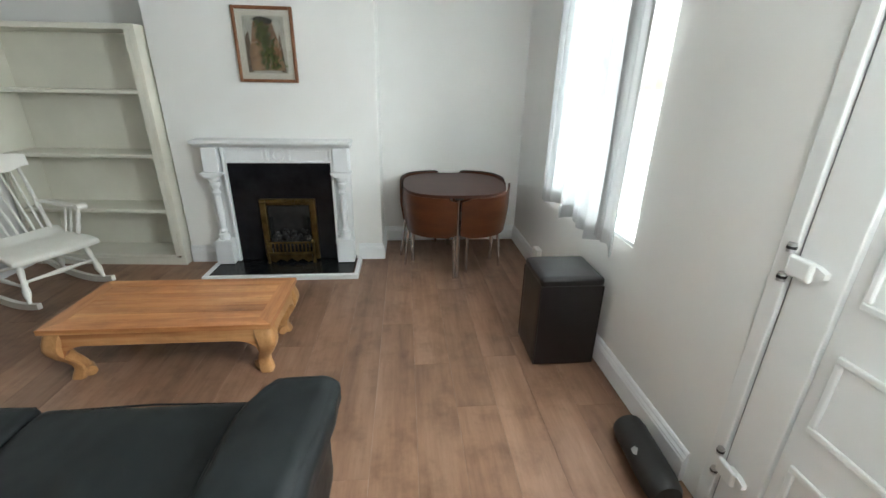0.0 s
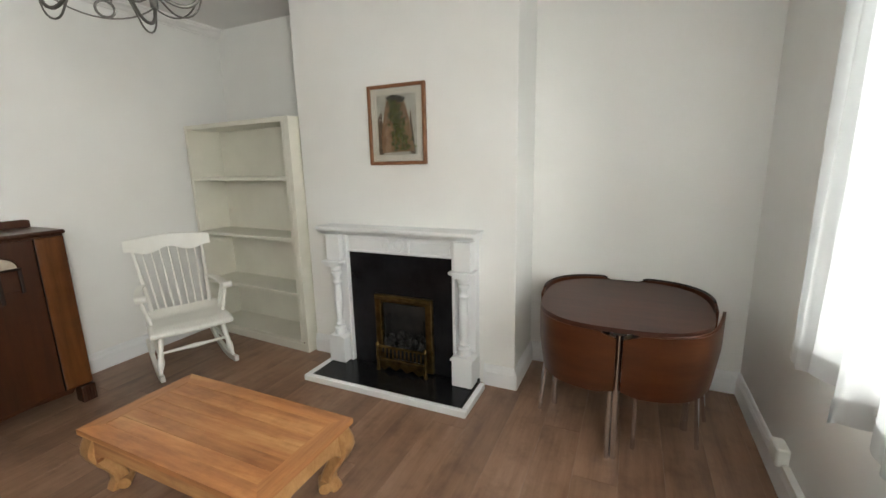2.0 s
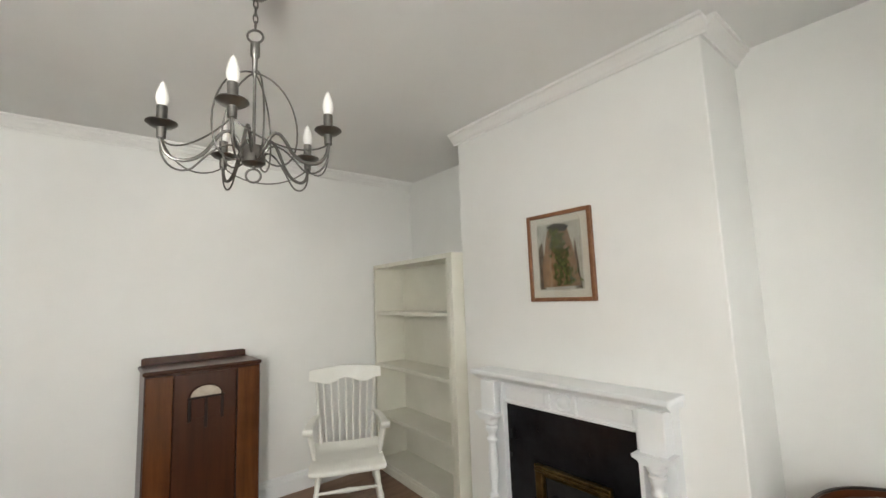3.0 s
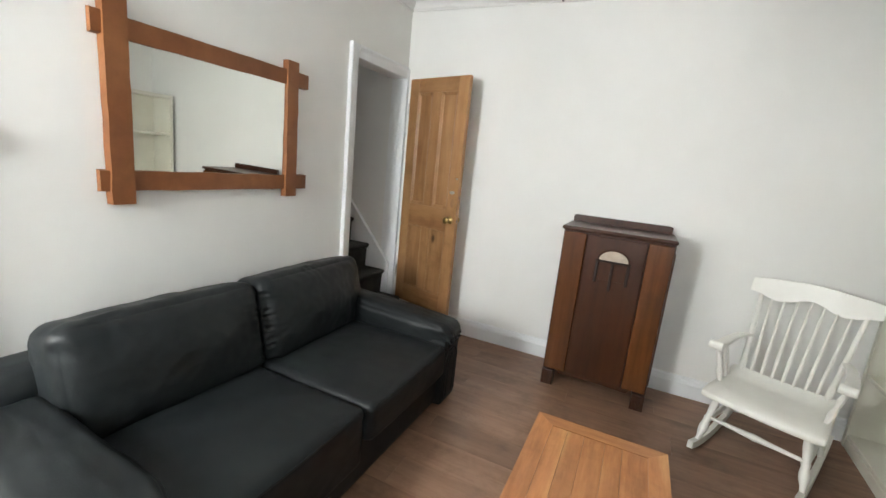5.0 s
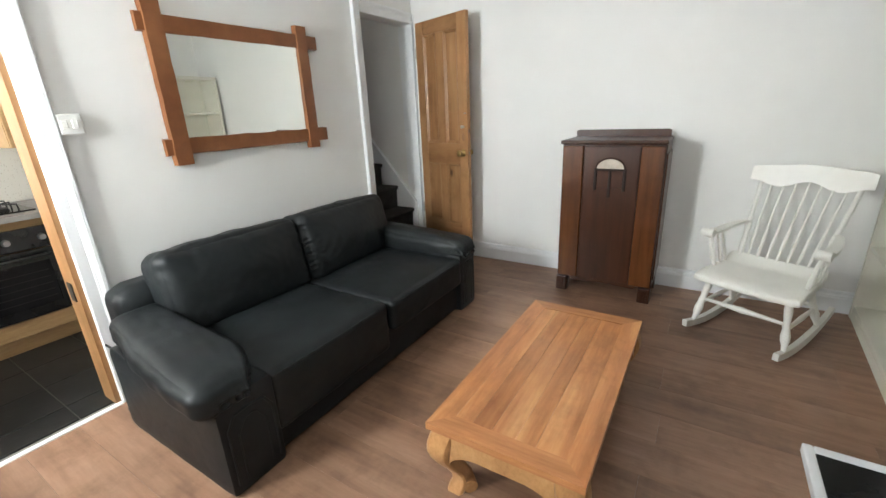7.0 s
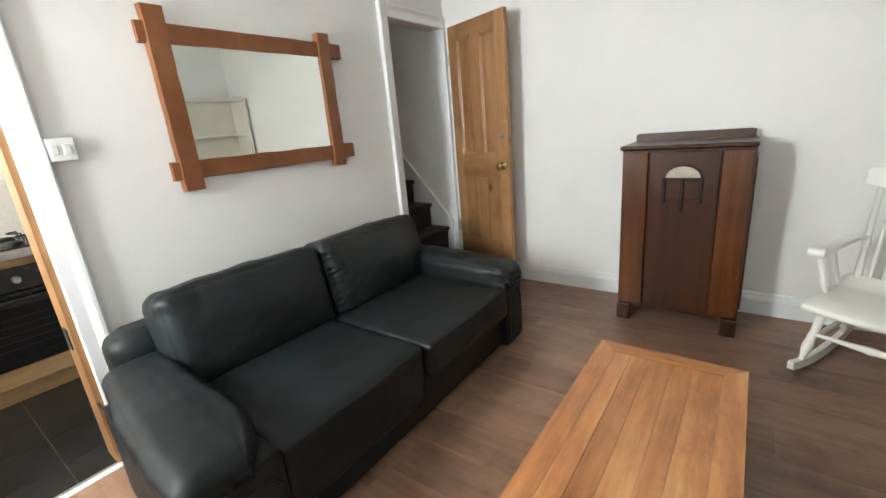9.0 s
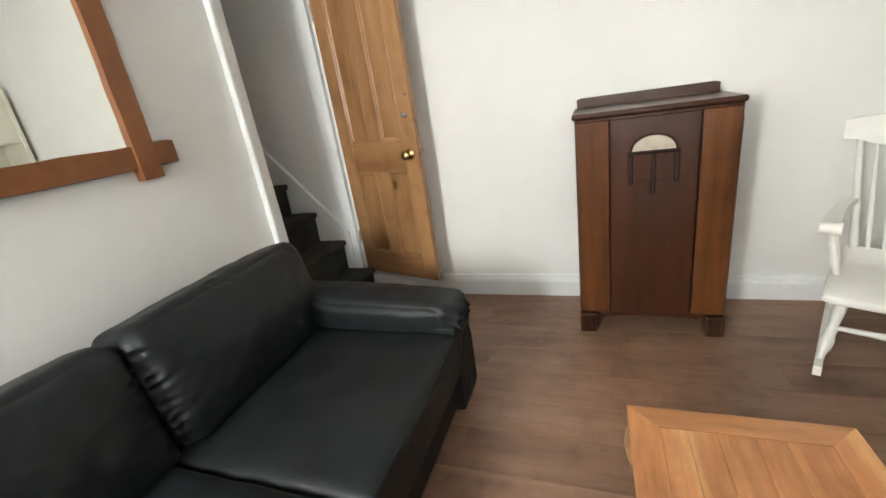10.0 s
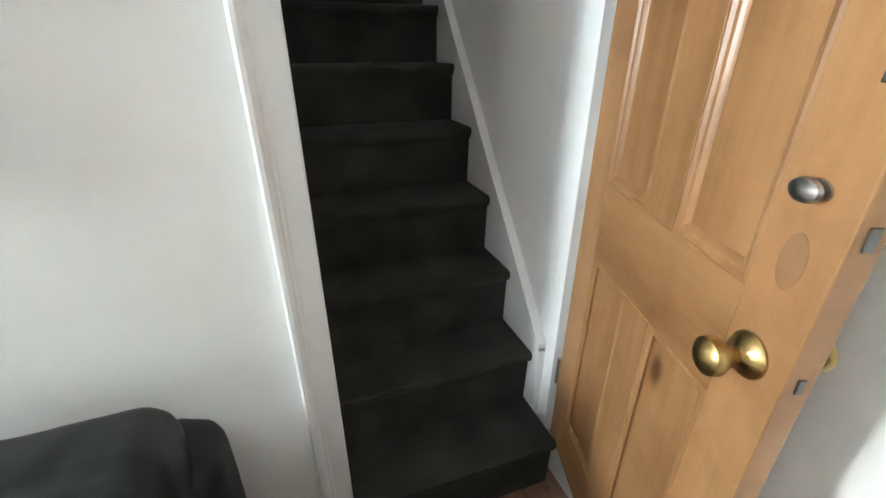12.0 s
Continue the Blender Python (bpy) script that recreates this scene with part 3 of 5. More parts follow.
for a in ((FD[0] + 0.055, 0.88, 1.25, 2.015), (1.32, 1.358, 1.25, 2.015), (0.88, 1.32, 1.98, 2.015)):
    part("glazing_bead", B(XE + 0.002, XE + 0.05, *a, bevel=0.004), UPVC, t)
part("door_pane", B(XE + 0.022, XE + 0.028, 0.88, 1.32, 1.25, 1.98), GLASS, t).visible_shadow = False
part("sill_bar", B(XE - 0.01, XE + 0.08, FD[0] + 0.05, 1.51, 0.0, 0.02, bevel=0.003), STEEL, t)
for z in (0.255, 0.985, 1.78):
    hg = part("hinge", B(XE - 0.032, XE - 0.0125, 1.432, 1.508, z - 0.030, z + 0.030, bevel=0.010, seg=3), UPVC, t, "white plastic hinge cover")
    part("hinge_wing", prism(bmesh.new(), [(1.470, z - 0.024), (1.432, z - 0.012), (1.405, z - 0.005), (1.405, z + 0.012), (1.432, z + 0.022), (1.470, z + 0.024)], XE - 0.022, XE - 0.0045, lambda u, v, w: (w, u, v)), UPVC, hg)
    for a, b in ((z - 0.056, z - 0.031), (z + 0.031, z + 0.056)):
        part("pin", rod(bmesh.new(), (XE - 0.021, 1.514, a), (XE - 0.021, 1.514, b), 0.011), STEEL, hg, "bare steel hinge pin", smooth=True)
        part("pin_collar", rod(bmesh.new(), (XE - 0.021, 1.514, (a + b) / 2 - 0.004), (XE - 0.021, 1.514, (a + b) / 2 + 0.004), 0.0125), RUBBER, hg, smooth=True)
for z0, z1 in ((0.12, 0.46), (0.58, 0.82), (0.95, 1.16)):
    bm = bmesh.new()
    for a in ((0.92, 1.318, z0, z0 + 0.020), (0.92, 1.318, z1 - 0.020, z1), (0.92, 0.94, z0 + 0.02, z1 - 0.02), (1.298, 1.318, z0 + 0.02, z1 - 0.02)):
        box(bm, XE - 0.010, XE + 0.0015, *a, bevel=0.005)
    part("panel_moulding", bm, UPVC, leaf)

t = thing("socket_box", "small white cable box above the skirting board", "socket", (XE - 0.02, 3.55, 0.14))
part("case", B(XE - 0.050, XE - 0.0005, 3.50, 3.60, 0.1415, 0.225, bevel=0.010, seg=3), PLASTIC, t)
part("duct", B(XE - 0.030, XE - 0.0005, 3.18, 3.50, 0.1415, 0.162, bevel=0.004), PLASTIC, t)

t = thing("light_switch", "white plastic double light switch beside the kitchen doorway", "light switch", (-0.77, YS, 1.32))
pl = part("plate", B(-0.800, -0.715, YS, YS + 0.028, 1.28, 1.365, bevel=0.005, seg=3), PLASTIC, t)
for x in (-0.782, -0.745):
    part("rocker", B(x, x + 0.022, YS + 0.0275, YS + 0.034, 1.305, 1.34, bevel=0.002), PLASTIC, pl)

t = thing("smoke_alarm", "round white smoke alarm on the ceiling", "smoke alarm", (-2.6, 1.38, ZC))
part("base", lathe(bmesh.new(), [(0.055, ZC - 0.012), (0.055, ZC)], 28, Matrix.Translation((-2.6, 1.38, 0))), PLASTIC, t, smooth=True)
part("cover", lathe(bmesh.new(), [(0.02, ZC - 0.036), (0.042, ZC - 0.033), (0.05, ZC - 0.024), (0.05, ZC - 0.0125)], 28, Matrix.Translation((-2.6, 1.38, 0))), PLASTIC, t, smooth=True)

# ---- fireplace ----
FX = -1.245
t = thing("fireplace_surround", "white painted fireplace surround with turned columns and mantel shelf", "fireplace", (FX, YB, 0))
part("mantel_shelf", B(FX - 0.60, FX + 0.555, 3.765, YB, 0.985, 1.010, bevel=0.006), GLOSS, t)
part("shelf_moulding", prism(bmesh.new(), [(3.772, 0.9845), (YB, 0.9845), (YB, 0.955), (3.812, 0.955), (3.800, 0.966), (3.782, 0.976)], FX - 0.590, FX + 0.545, lambda u, v, w: (w, u, v)), GLOSS, t)
fr = part("frieze", B(FX - 0.388, FX + 0.388, 3.845, YB, 0.838, 0.9545, bevel=0.003), GLOSS, t)
part("frieze_lip", B(FX - 0.3875, FX + 0.3875, 3.828, 3.8445, 0.838, 0.852, bevel=0.004), GLOSS, fr)
part("frieze_lip", B(FX - 0.3875, FX + 0.3875, 3.833, 3.8445, 0.940, 0.954, bevel=0.004), GLOSS, fr)
for s in (-1, 1):
    part("raised_panel", B(FX + s * 0.240 - 0.128, FX + s * 0.240 + 0.128, 3.836, 3.8445, 0.866, 0.928, bevel=0.004), GLOSS, fr)
    part("flute", B(FX + s * 0.078 - 0.013, FX + s * 0.078 + 0.013, 3.826, 3.8445, 0.853, 0.939, bevel=0.008), GLOSS, fr)
m = Matrix.Translation((FX, 3.8445, 0.896)) @ Matrix.Rotation(radians(90), 4, "X")
part("rosette", lathe(bmesh.new(), [(0.048, 0), (0.048, 0.008), (0.041, 0.018), (0.034, 0.018), (0.029, 0.007), (0.018, 0.009), (0.008, 0.014), (0, 0.015)], 32, m), GLOSS, fr, smooth=True)
for s in (-1, 1):
    xo = 0.545 if s < 0 else 0.525
    bm = box(bmesh.new(), FX + min(s * 0.388, s * 0.408), FX + max(s * 0.388, s * 0.408), 3.815, YB, 0.042, 0.9545, bevel=0.003)
    box(bm, FX + min(s * 0.4085, s * xo), FX + max(s * 0.4085, s * xo), 3.862, YB, 0.042, 0.9545, bevel=0.003)
    part("pilaster", bm, GLOSS, t)
    cx = FX + (0.468 if s > 0 else -0.480)
    part("plinth", B(cx - 0.066, cx + 0.066, 3.755, 3.8615, 0.042, 0.212, bevel=0.004), GLOSS, t)
    part("plinth_cap", prism(bmesh.new(), [(-0.073, 0.2125), (0.073, 0.2125), (0.073, 0.224), (0.050, 0.240), (-0.050, 0.240), (-0.073, 0.224)], 3.750, 3.8615, lambda u, v, w: (cx + u, w, v)), GLOSS, t)
    col = [(0.040, 0.2405), (0.040, 0.285), (0.024, 0.296), (0.024, 0.302), (0.033, 0.312), (0.024, 0.322), (0.020, 0.335), (0.022, 0.36), (0.027, 0.41), (0.029, 0.45), (0.028, 0.52),
           (0.022, 0.585), (0.020, 0.60), (0.030, 0.612), (0.032, 0.622), (0.022, 0.634), (0.020, 0.648), (0.026, 0.662), (0.036, 0.676), (0.036, 0.690), (0.028, 0.698), (0.040, 0.712), (0.040, 0.738)]
    part("turned_column", lathe(bmesh.new(), col, 24, Matrix.Translation((cx, 3.81, 0))), GLOSS, t, smooth=True)
    part("capital", prism(bmesh.new(), [(-0.042, 0.7385), (0.042, 0.7385), (0.055, 0.756), (0.076, 0.762), (0.076, 0.776), (-0.076, 0.776), (-0.076, 0.762), (-0.055, 0.756)], 3.752, 3.8615, lambda u, v, w: (cx + u, w, v)), GLOSS, t)
    part("upper_block", B(cx - 0.055, cx + 0.055, 3.785, 3.8615, 0.7765, 0.9545, bevel=0.004), GLOSS, t)
for a in ((FX - 0.3875, FX - 0.165, 0.042, 0.837), (FX + 0.165, FX + 0.3875, 0.042, 0.837), (FX - 0.165, FX + 0.165, 0.53, 0.837)):
    part("back_panel", B(a[0], a[1], 3.85, 3.934, a[2], a[3]), BLACK, t, "polished black back panel")

t = thing("hearth", "polished black hearth slab edged in white timber", "hearth", (FX, 3.72, 0))
part("slab", B(FX - 0.535, FX + 0.535, 3.55, YB - 0.0215, 0.0, 0.038, bevel=0.002), BLACK, t)
part("edging", B(FX - 0.575, FX + 0.585, 3.515, 3.5495, 0, 0.042, bevel=0.006), GLOSS, t, "white painted edging")
for x in (FX - 0.575, FX + 0.5505):
    part("edging", B(x, x + 0.0395 if x < FX else x + 0.0345, 3.55, 3.86, 0, 0.042, bevel=0.005), GLOSS, t)

t = thing("gas_fire", "brass framed gas fire with coal bed and fender bars", "fire", (FX + 0.03, 3.85, 0.04))
gx = FX + 0.03
fr = part("brass_frame", B(gx - 0.215, gx - 0.165, 3.815, 3.849, 0.05, 0.56, bevel=0.008), AGED, t, "worn brass frame")
part("brass_frame", B(gx + 0.165, gx + 0.215, 3.815, 3.849, 0.05, 0.56, bevel=0.008), AGED, t)
part("brass_frame", B(gx - 0.1645, gx + 0.1645, 3.815, 3.849, 0.51, 0.56, bevel=0.008), AGED, t)
for z, r in ((0.535, 0.006), (0.555, 0.005)):
    part("bead", rod(bmesh.new(), (gx - 0.21, 3.813, z), (gx + 0.21, 3.813, z), r), AGED, fr, smooth=True)
bm = bmesh.new()
box(bm, gx - 0.1645, gx + 0.1645, 3.93, 3.934, 0.05, 0.51)
box(bm, gx - 0.1645, gx - 0.16, 3.85, 3.93, 0.05, 0.51)
box(bm, gx + 0.16, gx + 0.1645, 3.85, 3.93, 0.05, 0.51)
part("firebox", bm, SOOT, t, "sooty black firebox")
part("hood", prism(bmesh.new(), [(gx - 0.158, 0.50), (gx - 0.158, 0.40), (gx - 0.11, 0.43), (gx, 0.445), (gx + 0.11, 0.43), (gx + 0.158, 0.40), (gx + 0.158, 0.50)], 3.84, 3.852, lambda u, v, w: (u, w, v)), SOOT, t)
bm = bmesh.new()
rng = random.Random(4)
for i in range(44):
    c = Vector((gx + rng.uniform(-0.14, 0.14), rng.uniform(3.80, 3.90), 0))
    c.z = 0.185 + (c.y - 3.80) * 0.8 + rng.uniform(0, 0.03)
    r = rng.uniform(0.018, 0.03)
    res = bmesh.ops.create_icosphere(bm, subdivisions=1, radius=r, matrix=Matrix.Translation(c))
    for v in res["verts"]:
        v.co = c + (v.co - c) * rng.uniform(0.75, 1.2)
part("coal_bed", bm, COAL, t, "dark ceramic coals")
part("grate_box", B(gx - 0.155, gx + 0.155, 3.79, 3.9, 0.16, 0.19, bevel=0.004), SOOT, t)
fret = part("fret", B(gx - 0.175, gx + 0.175, 3.765, 3.785, 0.205, 0.220, bevel=0.006), AGED, t, "brass fender with upright bars")
part("fret_rail", B(gx - 0.175, gx + 0.175, 3.765, 3.785, 0.115, 0.133, bevel=0.006), AGED, fret)
for i in range(11):
    x = gx - 0.15 + 0.03 * i
    part("bar", turned(bmesh.new(), (x, 3.772, 0.133), (x, 3.772, 0.206), [(0, 0.004), (0.3, 0.0075), (0.6, 0.005), (0.85, 0.007), (1, 0.004)], 8), AGED, fret, smooth=True)
for s in (-1, 1):
    part("fret_post", turned(bmesh.new(), (gx + s * 0.18, 3.775, 0.0385), (gx + s * 0.18, 3.775, 0.240), [(0, 0.014), (0.1, 0.014), (0.2, 0.008), (0.5, 0.012), (0.8, 0.008), (0.9, 0.015), (1, 0.006)], 12), AGED, fret, smooth=True)
part("ash_cover", prism(bmesh.new(), [(gx - 0.165, 0.112), (gx - 0.165, 0.06), (gx - 0.13, 0.045), (gx - 0.09, 0.075), (gx - 0.04, 0.052), (gx, 0.08), (gx + 0.04, 0.052), (gx + 0.09, 0.075), (gx + 0.13, 0.045), (gx + 0.165, 0.06), (gx + 0.165, 0.112)], 3.768, 3.778, lambda u, v, w: (u, w, v)), AGED, fret)

# ---- picture over the mantel ----
t = thing("framed_picture", "framed print of trailing green leaves in a brown wood frame", "picture", (-1.255, YB, 1.41))
px0, px1, pz0, pz1 = -1.462, -1.052, 1.408, 1.897
for a in ((px0, px0 + 0.022, pz0, pz1), (px1 - 0.022, px1, pz0, pz1)):
    part("picture_frame", B(a[0], a[1], 3.908, 3.934, a[2], a[3], bevel=0.005), PICFR, t)
for a in ((px0 + 0.0222, px1 - 0.0222, pz0, pz0 + 0.022), (px0 + 0.0222, px1 - 0.0222, pz1 - 0.022, pz1)):
    part("picture_frame", B(a[0], a[1], 3.908, 3.934, a[2], a[3], bevel=0.005), PICFR, t)
part("mount", B(px0 + 0.022, px1 - 0.022, 3.922, 3.932, pz0 + 0.022, pz1 - 0.022), MOUNT, t, "cream picture mount")
art = part("print", B(px0 + 0.065, px1 - 0.065, 3.920, 3.9215, pz0 + 0.062, pz1 - 0.062), PRINT, t, "faded print with brown and green shapes")
cx = (px0 + px1) / 2
part("brown_shape", prism(bmesh.new(), [(cx - 0.07, 1.80), (cx - 0.03, 1.808), (cx + 0.06, 1.80), (cx + 0.095, 1.66), (cx + 0.12, 1.49), (cx - 0.11, 1.485), (cx - 0.115, 1.58)], 3.918, 3.9195, lambda u, v, w: (u, w, v)), TERRA, art)
part("dark_rim", prism(bmesh.new(), [(cx - 0.075, 1.815), (cx - 0.02, 1.835), (cx + 0.03, 1.825), (cx + 0.07, 1.81), (cx + 0.05, 1.785), (cx - 0.03, 1.79)], 3.916, 3.9175, lambda u, v, w: (u, w, v)), DARKP, art)
for dx, w in ((-0.118, 0.034), (0.112, 0.034)):
    part("dark_ground", prism(bmesh.new(), [(cx + dx - w / 2, 1.475), (cx + dx + w / 2, 1.475), (cx + dx * 0.92 + w / 3, 1.62), (cx + dx * 0.92, 1.74), (cx + dx - w / 2, 1.70)], 3.9185, 3.9198, lambda u, v, y: (u, y, v)), BARKP, art)
bm = bmesh.new()
for i in range(190):
    v = rng.random()
    c = (cx - 0.02 + 0.07 * v + rng.gauss(0, 0.020 + 0.016 * v), 1.80 - 0.30 * v)
    a, r = rng.uniform(0, 6.3), rng.uniform(0.012, 0.023)
    pts = [(c[0] + r * f * math.cos(a + g), c[1] + r * f * math.sin(a + g)) for f, g in ((1, 0), (0.55, 1.1), (0.9, 3.14), (0.55, -1.1))]
    y = 3.915 - 0.00002 * i
    bm.faces.new([bm.verts.new((p, y, q)) for p, q in pts])
part("painted_leaves", bm, LEAFP, art)
part("glazing", B(px0 + 0.022, px1 - 0.022, 3.9115, 3.9125, pz0 + 0.022, pz1 - 0.022), GLASS, t).visible_shadow = False

# ---- bookcase in the alcove ----
t = thing("bookcase", "empty cream painted bookcase with four open shelves", "bookcase", (-2.080, 3.852, 0), -3.6)
W, D, H = 1.20, 0.30, 1.758
part("side_panel", B(-0.035, 0, 0, D, 0, H, bevel=0.003), CREAM, t, local=True)
part("side_panel", B(-W, -W + 0.035, 0, D, 0, H, bevel=0.003), CREAM, t, local=True)
part("face_stile", B(-0.075, -0.0355, 0.0, 0.02, 0.08, H - 0.036, bevel=0.002), CREAM, t, local=True)
part("top_board", B(-W + 0.0355, -0.0355, 0.002, D, H - 0.035, H, bevel=0.003), CREAM, t, local=True)
part("back_board", B(-W + 0.0355, -0.0355, D - 0.012, D, 0.0, H - 0.0355), CREAM, t, local=True)
part("kick_board", B(-W + 0.0355, -0.0355, 0.004, 0.02, 0, 0.0595, bevel=0.002), CREAM, t, local=True)
for z in (0.06, 0.44, 0.865, 1.315):
    part("shelf", B(-W + 0.0355, -0.0755, 0.006, D - 0.0125, z, z + 0.026, bevel=0.003), CREAM, t, local=True)

# ---- dark cabinet by the west wall ----
t = thing("cabinet", "dark oak cabinet with panelled door and block feet", "cabinet", (-3.10, 2.53, 0))
cy0, cy1, cxf, cxb = 2.215, 2.850, -2.915, -3.285
part("body", B(cxb, cxf - 0.02, cy0, cy1, 0.105, 1.056, bevel=0.003), MAHOG, t)
part("top", B(cxb - 0.005, cxf + 0.008, cy0 - 0.012, cy1 + 0.006, 1.057, 1.083, bevel=0.010, seg=3), MAHOG, t)
part("back_rail", prism(bmesh.new(), [(cy0 + 0.003, 1.0835), (cy1 - 0.012, 1.0835), (cy1 - 0.012, 1.124), (cy1 - 0.030, 1.130), (cy0 + 0.021, 1.130), (cy0 + 0.003, 1.124)], cxb, cxb + 0.026, lambda u, v, w: (w, u, v)), MAHOG, t)
part("front_panel", B(cxf - 0.0195, cxf, cy0 + 0.005, cy0 + 0.142, 0.115, 1.046, bevel=0.006), WALNUT, t, "reddish walnut veneer side panel")
part("front_panel", B(cxf - 0.0195, cxf, cy1 - 0.142, cy1 - 0.005, 0.115, 1.046, bevel=0.006), WALNUT, t)
part("side_moulding", B(cxb + 0.02, cxf - 0.04, cy1, cy1 + 0.008, 0.16, 1.0, bevel=0.003), WALNUT, t)
door = part("door", B(cxf - 0.0195, cxf - 0.008, cy0 + 0.145, cy1 - 0.145, 0.118, 1.043, bevel=0.004), MAHOG, t, "dark stained central door")
ym = (cy0 + cy1) / 2
arch = [(ym + 0.088 * math.cos(a), 0.902 + 0.066 * math.sin(a)) for a in (math.pi * i / 16 for i in range(17))]
part("fan_inlay", prism(bmesh.new(), arch, cxf - 0.008, cxf - 0.004, lambda u, v, w: (w, u, v)), INLAY, door, "pale half-round inlay")
part("inlay_rim", tube(bmesh.new(), [(cxf - 0.005, y, z) for y, z in arch], 0.005, 6), MAHOG, door, smooth=True)
part("carved_bar", B(cxf - 0.0085, cxf + 0.002, ym - 0.102, ym + 0.102, 0.889, 0.901, bevel=0.004), CARVED, door)
part("drop_panel", B(cxf - 0.0085, cxf - 0.005, ym - 0.08, ym + 0.08, 0.777, 0.888, bevel=0.002), MAHOG, door)
part("door_bead", B(cxf - 0.0195, cxf + 0.001, cy1 - 0.1448, cy1 - 0.1422, 0.118, 1.043), CARVED, door)
for dy, l in ((-0.09, 0.13), (0, 0.175), (0.09, 0.13)):
    part("carved_drop", B(cxf - 0.0085, cxf + 0.002, ym + dy - 0.009, ym + dy + 0.009, 0.888 - l, 0.888, bevel=0.004), CARVED, door)
part("apron", prism(bmesh.new(), [(cy0 + 0.09, 0.106), (cy0 + 0.11, 0.082), (ym, 0.092), (cy1 - 0.11, 0.082), (cy1 - 0.09, 0.106)], cxf - 0.04, cxf - 0.02, lambda u, v, w: (w, u, v)), MAHOG, t)
for y in (cy0 + 0.0, cy1 - 0.075):
    for x in (cxf - 0.07, cxb):
        bm = box(bmesh.new(), x, x + 0.075, y, y + 0.075, 0, 0.104, bevel=0.004)
        if x > -3.1:
            for k in range(4):
                box(bm, x + 0.0745, x + 0.080, y + 0.008 + 0.016 * k, y + 0.018 + 0.016 * k, 0.004, 0.092, bevel=0.003)
        part("foot", bm, MAHOG, t)

# ---- coffee table ----
t = thing("coffee_table", "honey coloured wooden coffee table with curled scroll legs", "coffee table", (-1.485, 2.635, 0), 0.0)
ax, ay = 0.535, 0.265
zt = 0.315
top = part("tabletop", B(-ax + 0.075, ax - 0.075, -ay + 0.075, ay - 0.075, zt - 0.026, zt - 0.012), TEAK, t, local=True)
rng = random.Random(11)
ys = [-ay + 0.075]
while ys[-1] < ay - 0.075 - 0.03:
    ys.append(min(ay - 0.075, ys[-1] + rng.uniform(0.05, 0.085)))
ys[-1] = ay - 0.075
for y0, y1 in zip(ys, ys[1:]):
    part("board", B(-ax + 0.0755, ax - 0.0755, y0 + 0.0004, y1 - 0.0004, zt - 0.0118, zt - 0.0005, bevel=0.0008, seg=1), TEAK, top, local=True)
for s in (-1, 1):
    part("edge_board", prism(bmesh.new(), [(-ax, s * ay), (ax, s * ay), (ax - 0.075, s * (ay - 0.075)), (-ax + 0.075, s * (ay - 0.075))], zt - 0.026, zt, lambda u, v, w: (u, v, w)), TEAK, t, local=True)
    part("end_board", prism(bmesh.new(), [(s * ax, -ay), (s * ax, ay), (s * (ax - 0.075), ay - 0.075), (s * (ax - 0.075), -ay + 0.075)], zt - 0.026, zt, lambda u, v, w: (u * 0.9995, v * 0.999, w)), TEAKC, t, local=True)


def scallop(a, n=48):
    """Under-edge of an apron: straight, then a quarter round down to each leg."""
    low = []
    for i in range(n + 1):
        u = -a + 2 * a * i / n
        e = max(0.0, (abs(u) - a + 0.115) / 0.115)
        low.append((u, zt - 0.098 - 0.075 * (1 - math.sqrt(max(0.0, 1 - e * e)))))
    return low + [(a, zt - 0.0265), (-a, zt - 0.0265)]


for s in (-1, 1):
    part("apron", prism(bmesh.new(), scallop(ax - 0.075), s * (ay - 0.040), s * (ay - 0.013), lambda u, v, w: (u, w, v)), TEAK, t, local=True)
    part("apron", prism(bmesh.new(), scallop(ay - 0.075), s * (ax - 0.040), s * (ax - 0.013), lambda u, v, w: (w, u, v)), PALEW, t, "pale wood apron", local=True)


def scroll_leg(sx, sy):
    """A square-shouldered leg that swells at the knee and curls in at the foot."""
    bm = bmesh.new()
    d = Vector((sx, sy, 0)).normalized()
    side = Vector((-d.y, d.x, 0))
    path = [(0.000, zt - 0.0268, 0.046), (0.010, zt - 0.05, 0.047), (0.024, zt - 0.085, 0.047), (0.030, zt - 0.115, 0.045), (0.024, zt - 0.145, 0.041), (0.006, zt - 0.18, 0.036),
            (-0.018, 0.105, 0.031), (-0.036, 0.075, 0.029), (-0.040, 0.048, 0.030), (-0.030, 0.022, 0.033), (-0.022, 0.0, 0.032)]
    base = Vector((sx * (ax - 0.058), sy * (ay - 0.058), 0))
    rings = []
    for o, z, w in path:
        c = base + d * o
        ring = []
        for k in range(20):
            a = 2 * math.pi * k / 20
            f = w / (abs(math.cos(a)) ** 5 + abs(math.sin(a)) ** 5) ** 0.2
            ring.append(bm.verts.new(c + Vector((f * math.cos(a), f * math.sin(a), z))))
        rings.append(ring)
    for a, b in zip(rings, rings[1:]):
        for k in range(20):
            bm.faces.new((a[k], a[(k + 1) % 20], b[(k + 1) % 20], b[k]))
    bm.faces.new(rings[0])
    bm.faces.new(rings[-1])
    curl = base + d * -0.062 + Vector((0, 0, 0.026))
    rod(bm, curl - side * 0.036, curl + side * 0.036, 0.026, seg=18)
    return bm


for sx in (-1, 1):
    for sy in (-1, 1):
        part("leg", scroll_leg(sx, sy), PALEW, t, local=True, smooth=True)

